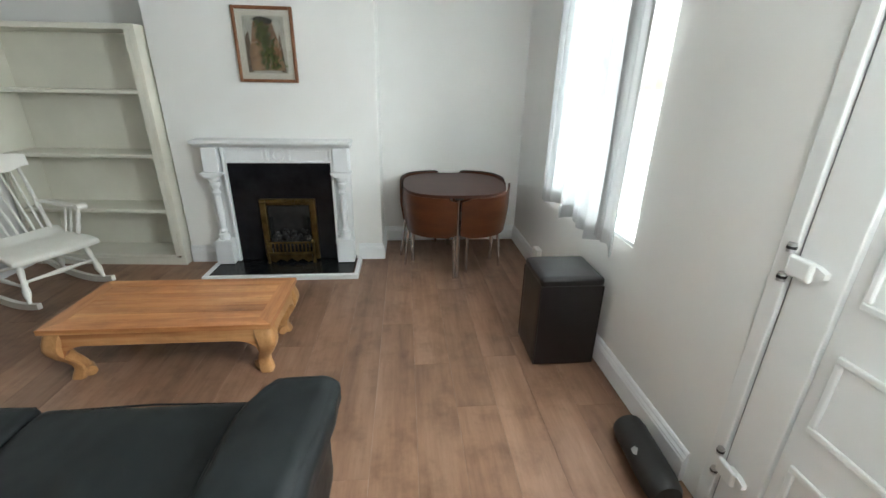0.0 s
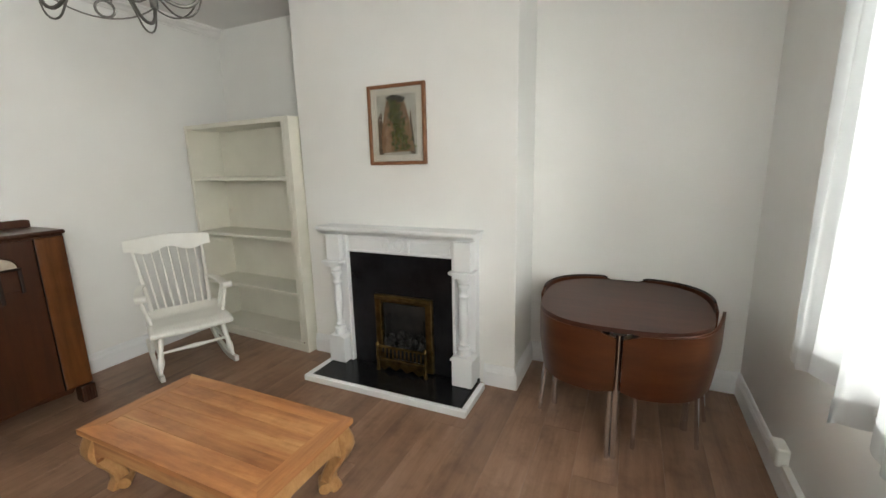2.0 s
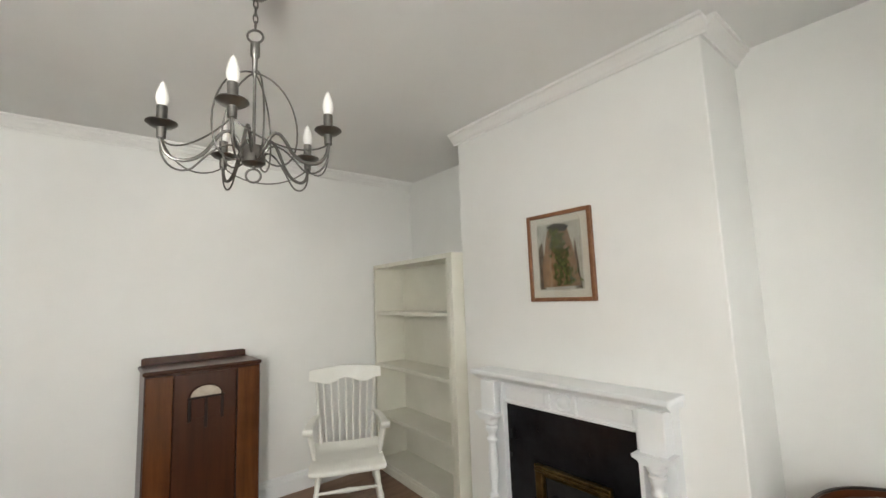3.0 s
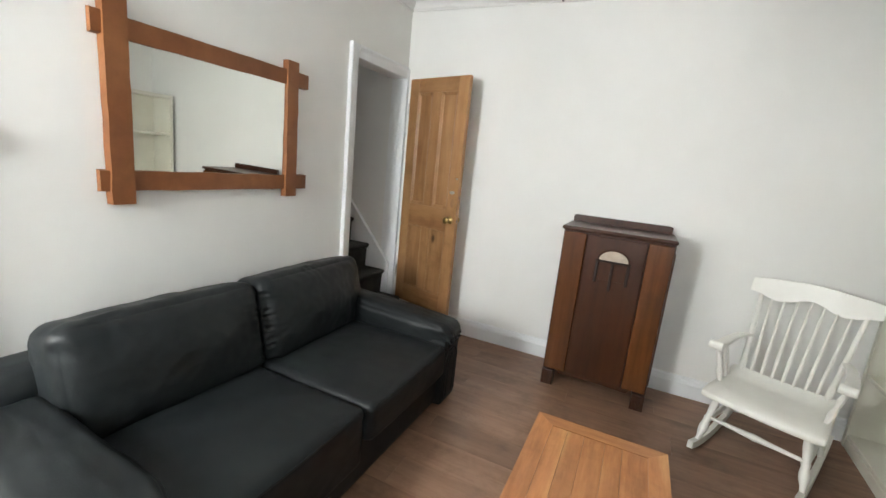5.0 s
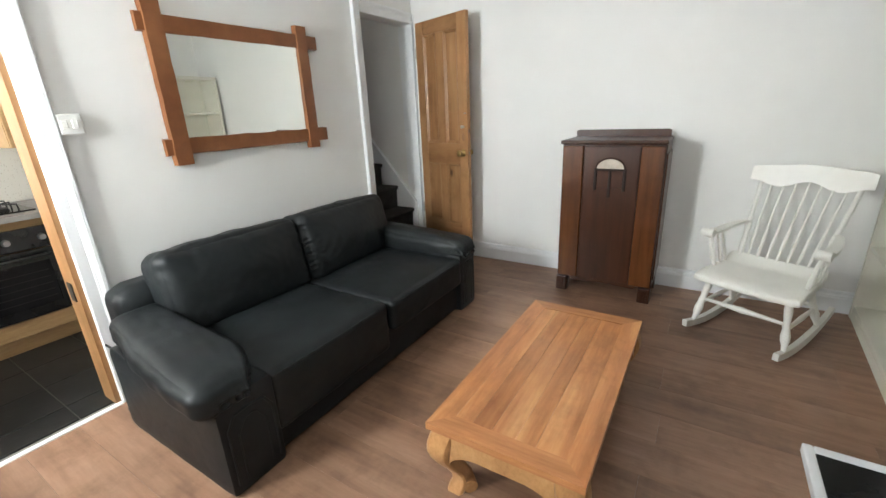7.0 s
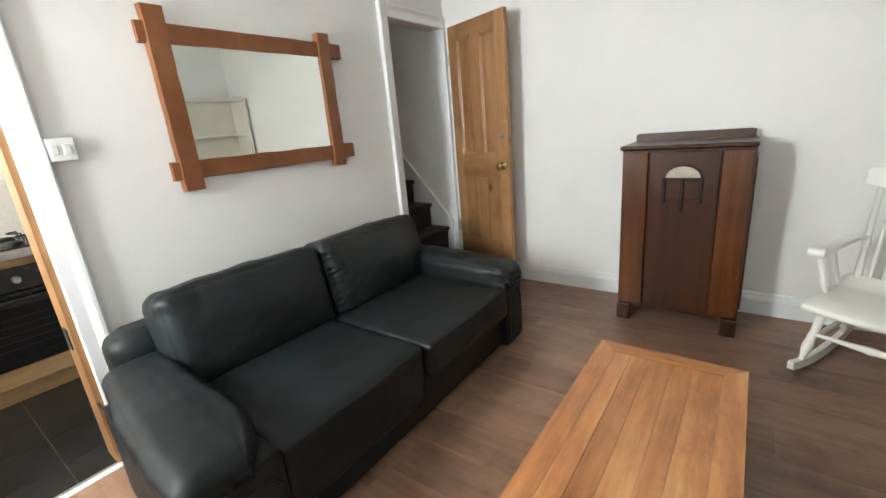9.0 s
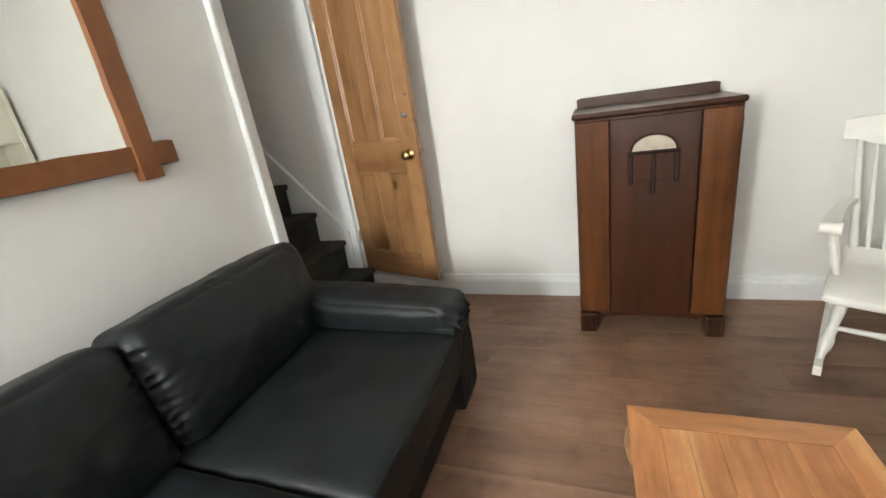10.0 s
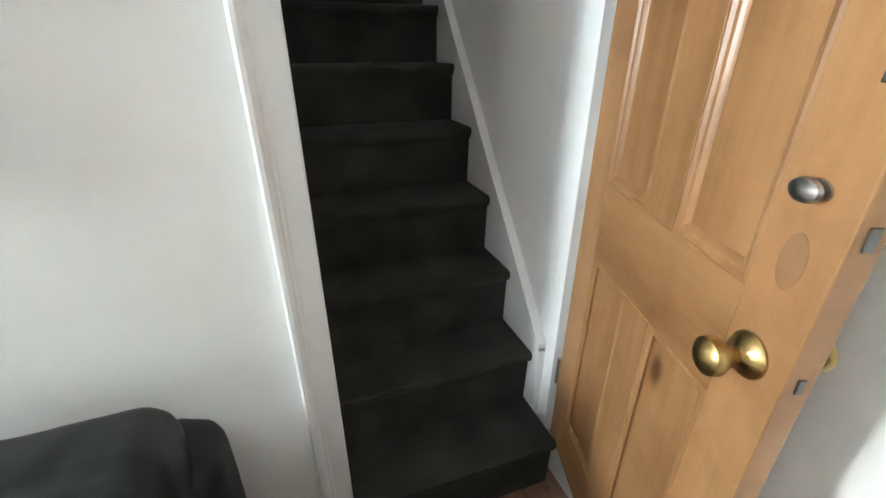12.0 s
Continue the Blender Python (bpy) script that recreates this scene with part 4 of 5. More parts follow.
# ---- sofa ----
t = thing("sofa", "black leather two-seat sofa with loose stuffed cushions", "sofa", (-1.46, 1.25, 0))
sx0, sx1 = -2.44, -0.572
aw0, aw1 = 0.205, 0.235
part("base", cushion(bmesh.new(), ((sx0 + sx1) / 2, 1.29, 0.135), ((sx1 - sx0) / 2 - 0.06, 0.452, 0.125), 0.03, (0, 0.006, 0), 0.002, 12), LEATHER, t, smooth=True)
bm = cushion(bmesh.new(), ((sx0 + sx1) / 2 - 0.028, 0.885, 0.320), ((sx1 - sx0) / 2 - 0.055, 0.105, 0.305), 0.075, (0, 0.012, 0.012), 0.003, 22)
part("back_frame", bm, LEATHER, t, smooth=True)
for x0, x1, zb, dy, seed in ((sx0 + aw0 - 0.01, -1.522, 0.205, 0.022, 1.0), (-1.516, sx1 - aw1 + 0.01, 0.115, 0.0, 5.0)):
    h = (0.388 - zb) / 2
    bm = cushion(bmesh.new(), ((x0 + x1) / 2, 1.415 + dy, zb + h), ((x1 - x0) / 2, 0.350, h), 0.034, (0.0, 0.010, 0.020), 0.003, 34, seed=seed)
    folds = [((x0 + 0.02 + 0.05 * k, 1.74, 0.37), (x0 + 0.05 + 0.05 * k, 1.66, 0.39), 0.012, 0.003) for k in range(2)]
    folds += [((x1 - 0.01, 1.12 + 0.13 * k, 0.385), (x1 - 0.10, 1.14 + 0.13 * k, 0.40), 0.014, 0.003) for k in range(4)]
    seat = part("seat_cushion", creases(bm, folds), LEATHER, t, smooth=True)
    part("piping", tube(bmesh.new(), [(x0 + 0.02, 1.757 + dy, 0.372), ((x0 + x1) / 2, 1.768 + dy, 0.376), (x1 - 0.02, 1.757 + dy, 0.372)], 0.004, 6), LEATHER, seat, smooth=True)
for x0, x1, seed in ((sx0 + 0.075, -1.552, 2.0), (-1.560, -0.80, 8.0)):
    c = ((x0 + x1) / 2, 1.02, 0.538)
    m = Matrix.Translation(c) @ Matrix.Rotation(radians(13), 4, "X") @ Matrix.Rotation(radians(-0.5), 4, "Y") @ Matrix.Rotation(radians(4.5 if seed < 5 else -1), 4, "Z")
    bm = cushion(bmesh.new(), (0, 0, 0), ((x1 - x0) / 2, 0.112, 0.212), 0.058, (0.012, 0.058, 0.012), 0.0050, 60, m, seed)
    w, rng = (x1 - x0) / 2, random.Random(seed)
    folds = []
    for k in range(7):
        z = 0.12 - 0.05 * k + rng.uniform(-0.02, 0.02)
        for s in (-1, 1):
            if (s > 0) == (seed > 5):
                continue
            folds.append((m @ Vector((s * (w - 0.005), 0.085, z)), m @ Vector((s * (w - rng.uniform(0.05, 0.11)), 0.13, z + rng.uniform(-0.01, 0.03))), 0.009, 0.007))
    for u in ((0.50, 0.57, 0.64) if seed > 5 else (0.1, 0.17)):
        folds.append((m @ Vector((u * w, 0.085, 0.205)), m @ Vector((u * w + rng.uniform(-0.03, 0.01), 0.145, 0.205 - rng.uniform(0.06, 0.10))), 0.013, 0.0045))
    part("back_cushion", creases(bm, folds), LEATHER, t, smooth=True)


def arm(x0, x1, seed, out, drop, flare, deep, nip):
    """A padded arm: upright side panel and a deep stuffed pad that drops at the front."""
    xc, hw = (x0 + x1) / 2, (x1 - x0) / 2
    a = part("arm", cushion(bmesh.new(), (xc, 1.376, 0.205), (hw + 0.001, 0.402, 0.203), 0.022, (0.0, 0.004, 0), 0.002, 14, seed=seed), LEATHER, t, smooth=True)
    bm = cushion(bmesh.new(), (xc, 1.375, 0.510 - deep), (hw + 0.006, 0.408, deep), 0.048, (0.006, 0.008, 0.018), 0.004, 50, seed=seed + 3)
    for v in bm.verts:
        k = max(0.0, min(1.0, (v.co.y - 1.2) / 0.58))
        v.co.z -= drop * k * k
        k = max(0.0, min(1.0, (1.28 - v.co.y) / 0.30))
        v.co.z += 0.028 * k
        v.co.x -= out * 0.03 * k * (1 if (v.co.x - xc) * out > 0 else 0)
        # the inner corner of the front is rounded off, the outer edge flares
        k = max(0.0, (v.co.y - 1.54) / 0.24)
        v.co.x += out * nip * k * k * max(0.0, -(v.co.x - xc) * out / hw)
        k = max(0.0, min(1.0, (v.co.y - 1.1) / 0.5))
        v.co.x += flare * k * max(0.0, (v.co.x - xc) * out / hw) * out
    folds = []
    rng = random.Random(seed)
    for k in range(8):
        x = x0 + 0.02 + (x1 - x0 - 0.04) * k / 7 + rng.uniform(-0.012, 0.012)
        folds.append(((x, 1.79, 0.40), (x + rng.uniform(-0.03, 0.03), rng.uniform(1.66, 1.72), 0.505 - drop), 0.008, 0.010))
    pad = part("arm_pad", creases(bm, folds), LEATHER, a, smooth=True)
    seam = [(xc + out * (hw + 0.004 + flare * max(0.0, min(1.0, (y - 1.1) / 0.5))), y, 0.430 - drop * max(0.0, (y - 1.2) / 0.58) ** 2) for y in (1.0 + 0.05 * i for i in range(15))]
    part("seam_piping", tube(bmesh.new(), seam, 0.005, 6), LEATHER, a, smooth=True)
    for d, w in ((0.0, 0.006), (0.034, 0.005)):
        u0, u1, zt0 = x0 + 0.028 + d, x1 - 0.030 - d, 0.335 - d
        loop = [(u0, 1.778, 0.05), (u0, 1.778, zt0 - 0.05), (u0 + 0.03, 1.779, zt0), ((u0 + u1) / 2, 1.780, zt0 + 0.008), (u1 - 0.03, 1.779, zt0), (u1, 1.778, zt0 - 0.05), (u1, 1.778, 0.05)]
        part("front_piping", tube(bmesh.new(), loop, w, 8), LEATHER, a, smooth=True)


arm(sx1 - aw1, sx1, 11, 1, 0.030, 0.045, 0.066, 0.095)
arm(sx0, sx0 + aw0, 17, -1, 0.022, 0.0, 0.084, 0.03)
for x in (sx0 + 0.06, sx1 - 0.06):
    for y in (0.86, 1.69):
        part("foot", lathe(bmesh.new(), [(0.022, 0), (0.026, 0.014)], 12, Matrix.Translation((x, y, 0))), RUBBER, t)

# ---- mirror over the sofa ----
t = thing("wall_mirror", "rectangular mirror in a rustic crossed-corner wooden frame", "mirror", (-1.61, YS, 1.09))
ym0 = YS + 0.004


def plank_piece(a, b, half, deep, along_x, seed):
    """A rough-sawn frame board with wavering edges."""
    bm = bmesh.new()
    n = 14
    rings = []
    for i in range(n + 1):
        k = a[0] + (b[0] - a[0]) * i / n if along_x else a[1] + (b[1] - a[1]) * i / n
        w1 = half * (1 + 0.10 * noise.noise(Vector((i * 0.6, seed, 0))))
        w2 = half * (1 + 0.10 * noise.noise(Vector((i * 0.6, seed, 9))))
        q = []
        for s, w, y in ((-1, w1, deep[0]), (-1, w1 - 0.004, deep[1]), (1, w2 - 0.004, deep[1]), (1, w2, deep[0])):
            q.append(bm.verts.new((k, y, a[1] + s * w) if along_x else (a[0] + s * w, y, k)))
        rings.append(q)
    for p, q in zip(rings, rings[1:]):
        for k in range(4):
            bm.faces.new((p[k], p[(k + 1) % 4], q[(k + 1) % 4], q[k]))
    bm.faces.new(rings[0])
    bm.faces.new(rings[-1])
    return bm


part("frame_board", plank_piece((-1.105, 1.192), (-2.175, 1.192), 0.043, (ym0, YS + 0.030), True, 1), RUSTIC, t)
part("frame_board", plank_piece((-1.105, 1.762), (-2.175, 1.762), 0.043, (ym0, YS + 0.030), True, 2), RUSTIC, t)
part("frame_board", plank_piece((-1.180, 1.100), (-1.180, 1.865), 0.045, (ym0 + 0.001, YS + 0.040), False, 3), RUSTIC, t)
part("frame_board", plank_piece((-2.050, 1.110), (-2.050, 1.850), 0.043, (ym0 + 0.001, YS + 0.040), False, 4), RUSTIC, t)
bm = B(-0.415, 0.415, -0.002, 0.002, -0.2675, 0.2675)
bm.transform(Matrix.Translation((-1.615, YS + 0.019, 1.4775)) @ Matrix.Rotation(-0.012, 4, "Z") @ Matrix.Rotation(-0.011, 4, "X"))
part("mirror_glass", bm, SILVER, t, "clear silvered mirror glass")

# ---- rocking chair ----
t = thing("rocking_chair", "white painted wooden rocking chair with spindle back", "rocking chair", (-2.83, 3.43, 0), -25.0)
# local: x forward, y to the sitter's left, z up; rockers' front tips at x = 0.36
for s in (-1, 1):
    pts = []
    for i in range(21):
        u = -0.40 + 0.76 * i / 20
        pts.append((u, 0.018 + 0.42 * (u - 0.02) ** 2))
    bm = bmesh.new()
    prism(bm, [(u, z + 0.032 * (1 - 0.35 * abs(2 * k / 20 - 1))) for k, (u, z) in enumerate(pts)] + [(u, z - 0.018) for u, z in reversed(pts)], s * 0.225 - 0.013, s * 0.225 + 0.013, lambda u, v, w: (u, w, v))
    part("rocker", bm, CHAIRW, t, local=True)
LEG = [(0, 0.012), (0.12, 0.013), (0.2, 0.020), (0.3, 0.023), (0.42, 0.017), (0.48, 0.020), (0.52, 0.015), (0.75, 0.020), (0.9, 0.016), (1, 0.014)]
for s in (-1, 1):
    part("leg", turned(bmesh.new(), (0.26, s * 0.225, 0.055), (0.205, s * 0.185, 0.340), LEG, 12), CHAIRW, t, local=True, smooth=True)
    part("leg", turned(bmesh.new(), (-0.20, s * 0.222, 0.05), (-0.08, s * 0.175, 0.340), LEG, 12), CHAIRW, t, local=True, smooth=True)
    part("stretcher", turned(bmesh.new(), (0.235, s * 0.208, 0.17), (-0.175, s * 0.202, 0.17), [(0, 0.008), (0.5, 0.014), (1, 0.008)], 10), CHAIRW, t, local=True, smooth=True)
part("stretcher", turned(bmesh.new(), (0.235, -0.20, 0.20), (0.235, 0.20, 0.20), [(0, 0.009), (0.3, 0.012), (0.45, 0.016), (0.5, 0.019), (0.55, 0.016), (0.7, 0.012), (1, 0.009)], 10), CHAIRW, t, local=True, smooth=True)
part("stretcher", turned(bmesh.new(), (-0.17, -0.20, 0.18), (-0.17, 0.20, 0.18), [(0, 0.009), (0.5, 0.015), (1, 0.009)], 10), CHAIRW, t, local=True, smooth=True)
bm = cushion(bmesh.new(), (0.085, 0, 0.356), (0.205, 0.245, 0.021), 0.019, (0, 0, 0), 0, 16)
for v in bm.verts:
    k = v.co.x
    v.co.z += 0.05 * max(0, (-0.02 - k) / 0.10) ** 1.5 - 0.018 * max(0, (k - 0.20) / 0.09) - 0.008 * (1 - (v.co.y / 0.25) ** 2)
    v.co.y *= 1.0 + 0.18 * (k - 0.05)
part("seat", bm, CHAIRW, t, local=True, smooth=True)
crest_x, crest_z = -0.335, 0.822


def back_point(y, f):
    """A point of the raked, slightly curved back: f 0 at the seat, 1 at the crest."""
    return (-0.095 + (crest_x + 0.095) * f - 0.02 * (1 - (y / 0.24) ** 2) * f, y * (0.86 + 0.20 * f), 0.378 + (crest_z - 0.378) * f)


for y in (-0.215, 0.215):
    part("back_post", turned(bmesh.new(), back_point(y, -0.05), back_point(y, 1.05), [(0, 0.014), (0.15, 0.017), (0.35, 0.013), (0.42, 0.018), (0.48, 0.013), (1, 0.012)], 10), CHAIRW, t, local=True, smooth=True)
for k in range(7):
    y = -0.165 + 0.055 * k
    part("spindle", turned(bmesh.new(), back_point(y, -0.03), back_point(y, 1.02), [(0, 0.006), (0.3, 0.0095), (0.45, 0.0075), (1, 0.005)], 8), CHAIRW, t, local=True, smooth=True)
rows = []
bm = bmesh.new()
n = 24
for i in range(n + 1):
    y = -0.282 + 0.564 * i / n
    k = abs(y) / 0.282
    lo = crest_z - 0.012 + 0.022 * math.cos(k * 6.2) * (1 - 0.3 * k)
    hi = crest_z + 0.098 - 0.020 * k ** 4 + 0.004 * math.cos(k * 5)
    x = crest_x - 0.02 + 0.035 * k * k
    rows.append([bm.verts.new((x + dx - 0.02 * (z - crest_z) / 0.1, y, z)) for dx, z in ((-0.011, lo), (0.011, lo), (0.011, hi), (-0.011, hi))])
for a, b in zip(rows, rows[1:]):
    for k in range(4):
        bm.faces.new((a[k], a[(k + 1) % 4], b[(k + 1) % 4], b[k]))
bm.faces.new(rows[0])
bm.faces.new(rows[-1])
part("crest_rail", bm, CHAIRW, t, local=True, smooth=True)
for s in (-1, 1):
    pts = bez((-0.20, s * 0.212, 0.585), (-0.10, s * 0.26, 0.590), (0.04, s * 0.265, 0.550), (0.16, s * 0.262, 0.575), 14)
    bm = bmesh.new()
    rings = []
    for i, p in enumerate(pts):
        w = 0.018 + 0.012 * (i / 14)
        rings.append([bm.verts.new(p + Vector((0, dy * w, dz))) for dy, dz in ((-1, -0.009), (1, -0.009), (1, 0.009), (-1, 0.009))])
    for a, b in zip(rings, rings[1:]):
        for k in range(4):
            bm.faces.new((a[k], a[(k + 1) % 4], b[(k + 1) % 4], b[k]))
    bm.faces.new(rings[0])
    bm.faces.new(rings[-1])
    am = part("arm", bm, CHAIRW, t, local=True, smooth=True)
    part("arm_scroll", rod(bmesh.new(), (0.165, s * 0.262 - 0.032, 0.573), (0.165, s * 0.262 + 0.032, 0.573), 0.024, seg=16), CHAIRW, am, local=True, smooth=True)
    for x, r in ((0.14, 0.014), (0.06, 0.008), (0.0, 0.008)):
        part("arm_spindle", turned(bmesh.new(), (x - 0.02, s * 0.222, 0.37), (x, s * 0.258, 0.555), [(0, r * 0.7), (0.3, r * 1.2), (0.5, r * 0.8), (0.7, r * 1.1), (1, r * 0.7)], 8), CHAIRW, am, local=True, smooth=True)

# ---- dining set nested in the alcove ----
TX, TY, TZ = 0.105, 3.875, 0.675


def squircle(r, k, a):
    """Radius factor of a rounded square whose corners lie on the diagonals."""
    c, s = abs(math.cos(a)), abs(math.sin(a))
    return r / (c ** k + s ** k) ** (1 / k)


t = thing("dining_table", "dark cherry dining table with rounded top and chrome legs", "dining table", (TX, TY, 0))
outline = [(squircle(0.408, 2.8, a) * math.cos(a), squircle(0.414, 2.8, a) * math.sin(a)) for a in (2 * math.pi * i / 64 for i in range(64))]
bm = prism(bmesh.new(), outline, TZ - 0.022, TZ, lambda u, v, w: (u, v, w))
bmesh.ops.bevel(bm, geom=[e for e in bm.edges if abs(e.verts[0].co.z - e.verts[1].co.z) < 1e-4], offset=0.005, segments=2, affect="EDGES")
part("tabletop", bm, TABLEW, t, local=True, smooth=True)
for k in range(4):
    a = math.pi / 2 * k - math.pi / 2
    px, py = 0.36 * math.cos(a) * 0.93, 0.37 * math.sin(a)
    part("leg", rod(bmesh.new(), (px, py, 0), (px, py, TZ - 0.0225), 0.017, seg=14), CHROME, t, local=True, smooth=True)
    part("leg_bracket", B(px - 0.03, px + 0.03, py - 0.03, py + 0.03, TZ - 0.04, TZ - 0.0225, bevel=0.004), RUBBER, t, local=True)


def tub_chair(rise, label, legs=((13, 0.385, 1.13), (77, 0.385, 1.13)), lift=0.0, flare=0.0):
    """A low chair whose bent-plywood back follows a corner of the table."""
    t = thing("tub_chair", label, "chair", (TX, TY, 0), 0, "chairs nested round the dining table")
    bm = bmesh.new()
    n, rows = 30, []
    for i in range(n + 1):
        a = radians(45 - 42 + 84 * i / n)
        k = abs(2 * i / n - 1)
        tip = max(0.0, (i / n - 0.55) / 0.45) ** 1.6
        ro = squircle(0.408, 2.9, a) + flare * tip
        top = TZ - 0.026 + rise - 0.030 * max(0, k - 0.72) / 0.28 + lift * tip
        lo = 0.335 + 0.02 * max(0, k - 0.75) / 0.25
        d = Vector((math.cos(a), math.sin(a), 0))
        rows.append([bm.verts.new(d * r + Vector((0, 0, z))) for r, z in ((ro - 0.025, lo), (ro - 0.010, lo), (ro + 0.012, (top + lo) / 2), (ro + 0.014, top), (ro - 0.0, top), (ro - 0.004, (top + lo) / 2))])
    for a, b in zip(rows, rows[1:]):
        for k in range(6):
            bm.faces.new((a[k], a[(k + 1) % 6], b[(k + 1) % 6], b[k]))
    bm.faces.new(rows[0])
    bm.faces.new(rows[-1])
    back = part("backrest", bm, CHERRY, t, local=True, smooth=True)
    edge = []
    for i in range(3, n - 2):
        a = radians(45 - 42 + 84 * i / n)
        k = abs(2 * i / n - 1)
        tip = max(0.0, (i / n - 0.55) / 0.45) ** 1.6
        ro = squircle(0.408, 2.9, a) + 0.007 + flare * tip
        edge.append((ro * math.cos(a), ro * math.sin(a), TZ - 0.022 + rise - 0.030 * max(0, k - 0.72) / 0.28 + lift * tip))
    part("top_trim", tube(bmesh.new(), edge, 0.0065, 6), FAUX if rise else CHERRY, back, "black leather trim" if rise else "", local=True, smooth=True)
    c = Vector((0.20, 0.20, 0.40))
    m = Matrix.Translation(c) @ Matrix.Rotation(radians(45), 4, "Z")
    part("seat", cushion(bmesh.new(), (0, 0, 0), (0.115, 0.125, 0.03), 0.028, (0, 0, 0.008), 0, 10, m), FAUX, t, "black padded seat", local=True, smooth=True)
    for a, r, splay in legs:
        p = Vector((math.cos(radians(a)), math.sin(radians(a)), 0)) * r
        q = p * splay
        part("leg", rod(bmesh.new(), (q.x, q.y, 0), (p.x, p.y, 0.372), 0.0105, 0.0115, 12), CHROME, t, local=True, smooth=True)
    return t


ch = tub_chair(0.036, "cherry plywood tub chair with black-trimmed back rail above the table edge")
copy_thing(ch, pose(TX - 0.016, TY + 0.020, 0, 0, 0, 90))
ch.matrix_world = pose(TX + 0.020, TY + 0.020, 0)
ch = tub_chair(0.0, "cherry plywood tub chair with chrome legs tucked under table", ((14, 0.385, 1.10), (85, 0.375, 1.06)))
ch.matrix_world = pose(TX + 0.008, TY + 0.012, 0, 0, 0, 180)
ch = tub_chair(0.0, "cherry plywood tub chair pulled slightly out from the table", ((18, 0.29, 1.0), (68, 0.375, 1.08)), 0.062, 0.030)
ch.matrix_world = pose(TX + 0.008, TY + 0.012, 0, 0, 0, 268)

# ---- black box stool and speaker by the window wall ----
t = thing("box_stool", "dark brown faux leather cube stool against the wall", "stool", (0.555, 2.53, 0))
part("body", cushion(bmesh.new(), (0.555, 2.53, 0.245), (0.166, 0.155, 0.237), 0.010, (0, 0, 0), 0.0006, 12), FAUX, t, smooth=True)
part("padded_top", cushion(bmesh.new(), (0.555, 2.53, 0.498), (0.1665, 0.1555, 0.026), 0.020, (0, 0, 0.006), 0.0008, 18), FAUX, t, smooth=True)
for dx in (-1, 1):
    for dy in (-1, 1):
        part("corner_seam", rod(bmesh.new(), (0.555 + dx * 0.1635, 2.53 + dy * 0.1525, 0.015), (0.555 + dx * 0.1635, 2.53 + dy * 0.1525, 0.475), 0.0035, seg=6), FAUX, t, smooth=True)
        part("foot", rod(bmesh.new(), (0.555 + dx * 0.13, 2.53 + dy * 0.12, 0), (0.555 + dx * 0.13, 2.53 + dy * 0.12, 0.009), 0.015), RUBBER, t)

t = thing("portable_speaker", "black cylindrical portable speaker lying on the floor", "speaker", (0.66, 1.68, 0))
m = Matrix.Translation((0.655, 1.885, 0.068)) @ Matrix.Rotation(radians(-4), 4, "Z") @ Matrix.Rotation(radians(90), 4, "X")
part("body", lathe(bmesh.new(), [(0.0, 0.0), (0.042, 0.004), (0.060, 0.02), (0.066, 0.06), (0.066, 0.30), (0.060, 0.345), (0.050, 0.36), (0.0, 0.362)], 32, m), RUBBER, t, smooth=True)
mb = m @ Matrix.Translation((-0.0505, 0.0435, 0.19)) @ Matrix.Rotation(radians(-49), 4, "Z")
bm = prism(bmesh.new(), [(-0.012, -0.014), (0.006, -0.017), (0.013, -0.002), (0.004, 0.010), (-0.004, 0.020), (-0.013, 0.008)], -0.001, 0.002, lambda u, v, w: (w, u, v))
bm.transform(mb)
part("badge", bm, STEEL, t, "small grey badge")
t = thing("cable", "black power cable trailing along the skirting board", "cable", (0.70, 1.5, 0))
part("lead", tube(bmesh.new(), bez((0.66, 1.522, 0.05), (0.67, 1.44, 0.0), (0.74, 1.50, 0.006), (0.735, 1.36, 0.006), 16) + bez((0.735, 1.34, 0.006), (0.73, 1.2, 0.006), (0.70, 1.1, 0.006), (0.72, 0.98, 0.006), 10), 0.004, 6), RUBBER, t, smooth=True)

# ---- chandelier ----
CX, CY = -1.295, 2.362
t = thing("chandelier", "five-arm pewter chandelier with white candle bulbs", "chandelier", (CX, CY, ZC))


def at(r, a, z):
    return Vector((CX + r * math.cos(a), CY + r * math.sin(a), z))


M0 = Matrix.Translation((CX, CY, 0))
part("ceiling_cup", lathe(bmesh.new(), [(0.0, 2.478), (0.014, 2.479), (0.032, 2.486), (0.047, 2.503), (0.055, 2.53), (0.056, 2.56), (0.052, 2.585), (0.046, ZC)], 24, M0), PEWTER, t, smooth=True)
bm = bmesh.new()
for k in range(4):
    c = Vector((CX, CY, 2.455 - 0.026 * k))
    e = Vector((1, 0, 0)) if k % 2 else Vector((0, 1, 0))
    tube(bm, [c + e * 0.007 * math.cos(a) + Vector((0, 0, 0.017 * math.sin(a))) for a in (2 * math.pi * i / 12 for i in range(12))], 0.0025, 6, True)
part("chain", bm, PEWTER, t, smooth=True)
part("hanging_ring", tube(bmesh.new(), [(CX + 0.022 * math.cos(a) * 0.5, CY + 0.022 * math.cos(a), 2.34 + 0.022 * math.sin(a)) for a in (2 * math.pi * i / 20 for i in range(20))], 0.004, 8, True), PEWTER, t, smooth=True)
part("stem", lathe(bmesh.new(), [(0.006, 2.32), (0.015, 2.315), (0.015, 2.27), (0.009, 2.262), (0.007, 2.20), (0.005, 2.195), (0.005, 1.965), (0.03, 1.96), (0.036, 1.952), (0.036, 1.905), (0.028, 1.898), (0.006, 1.894), (0.005, 1.885)], 18, M0), PEWTER, t, smooth=True)
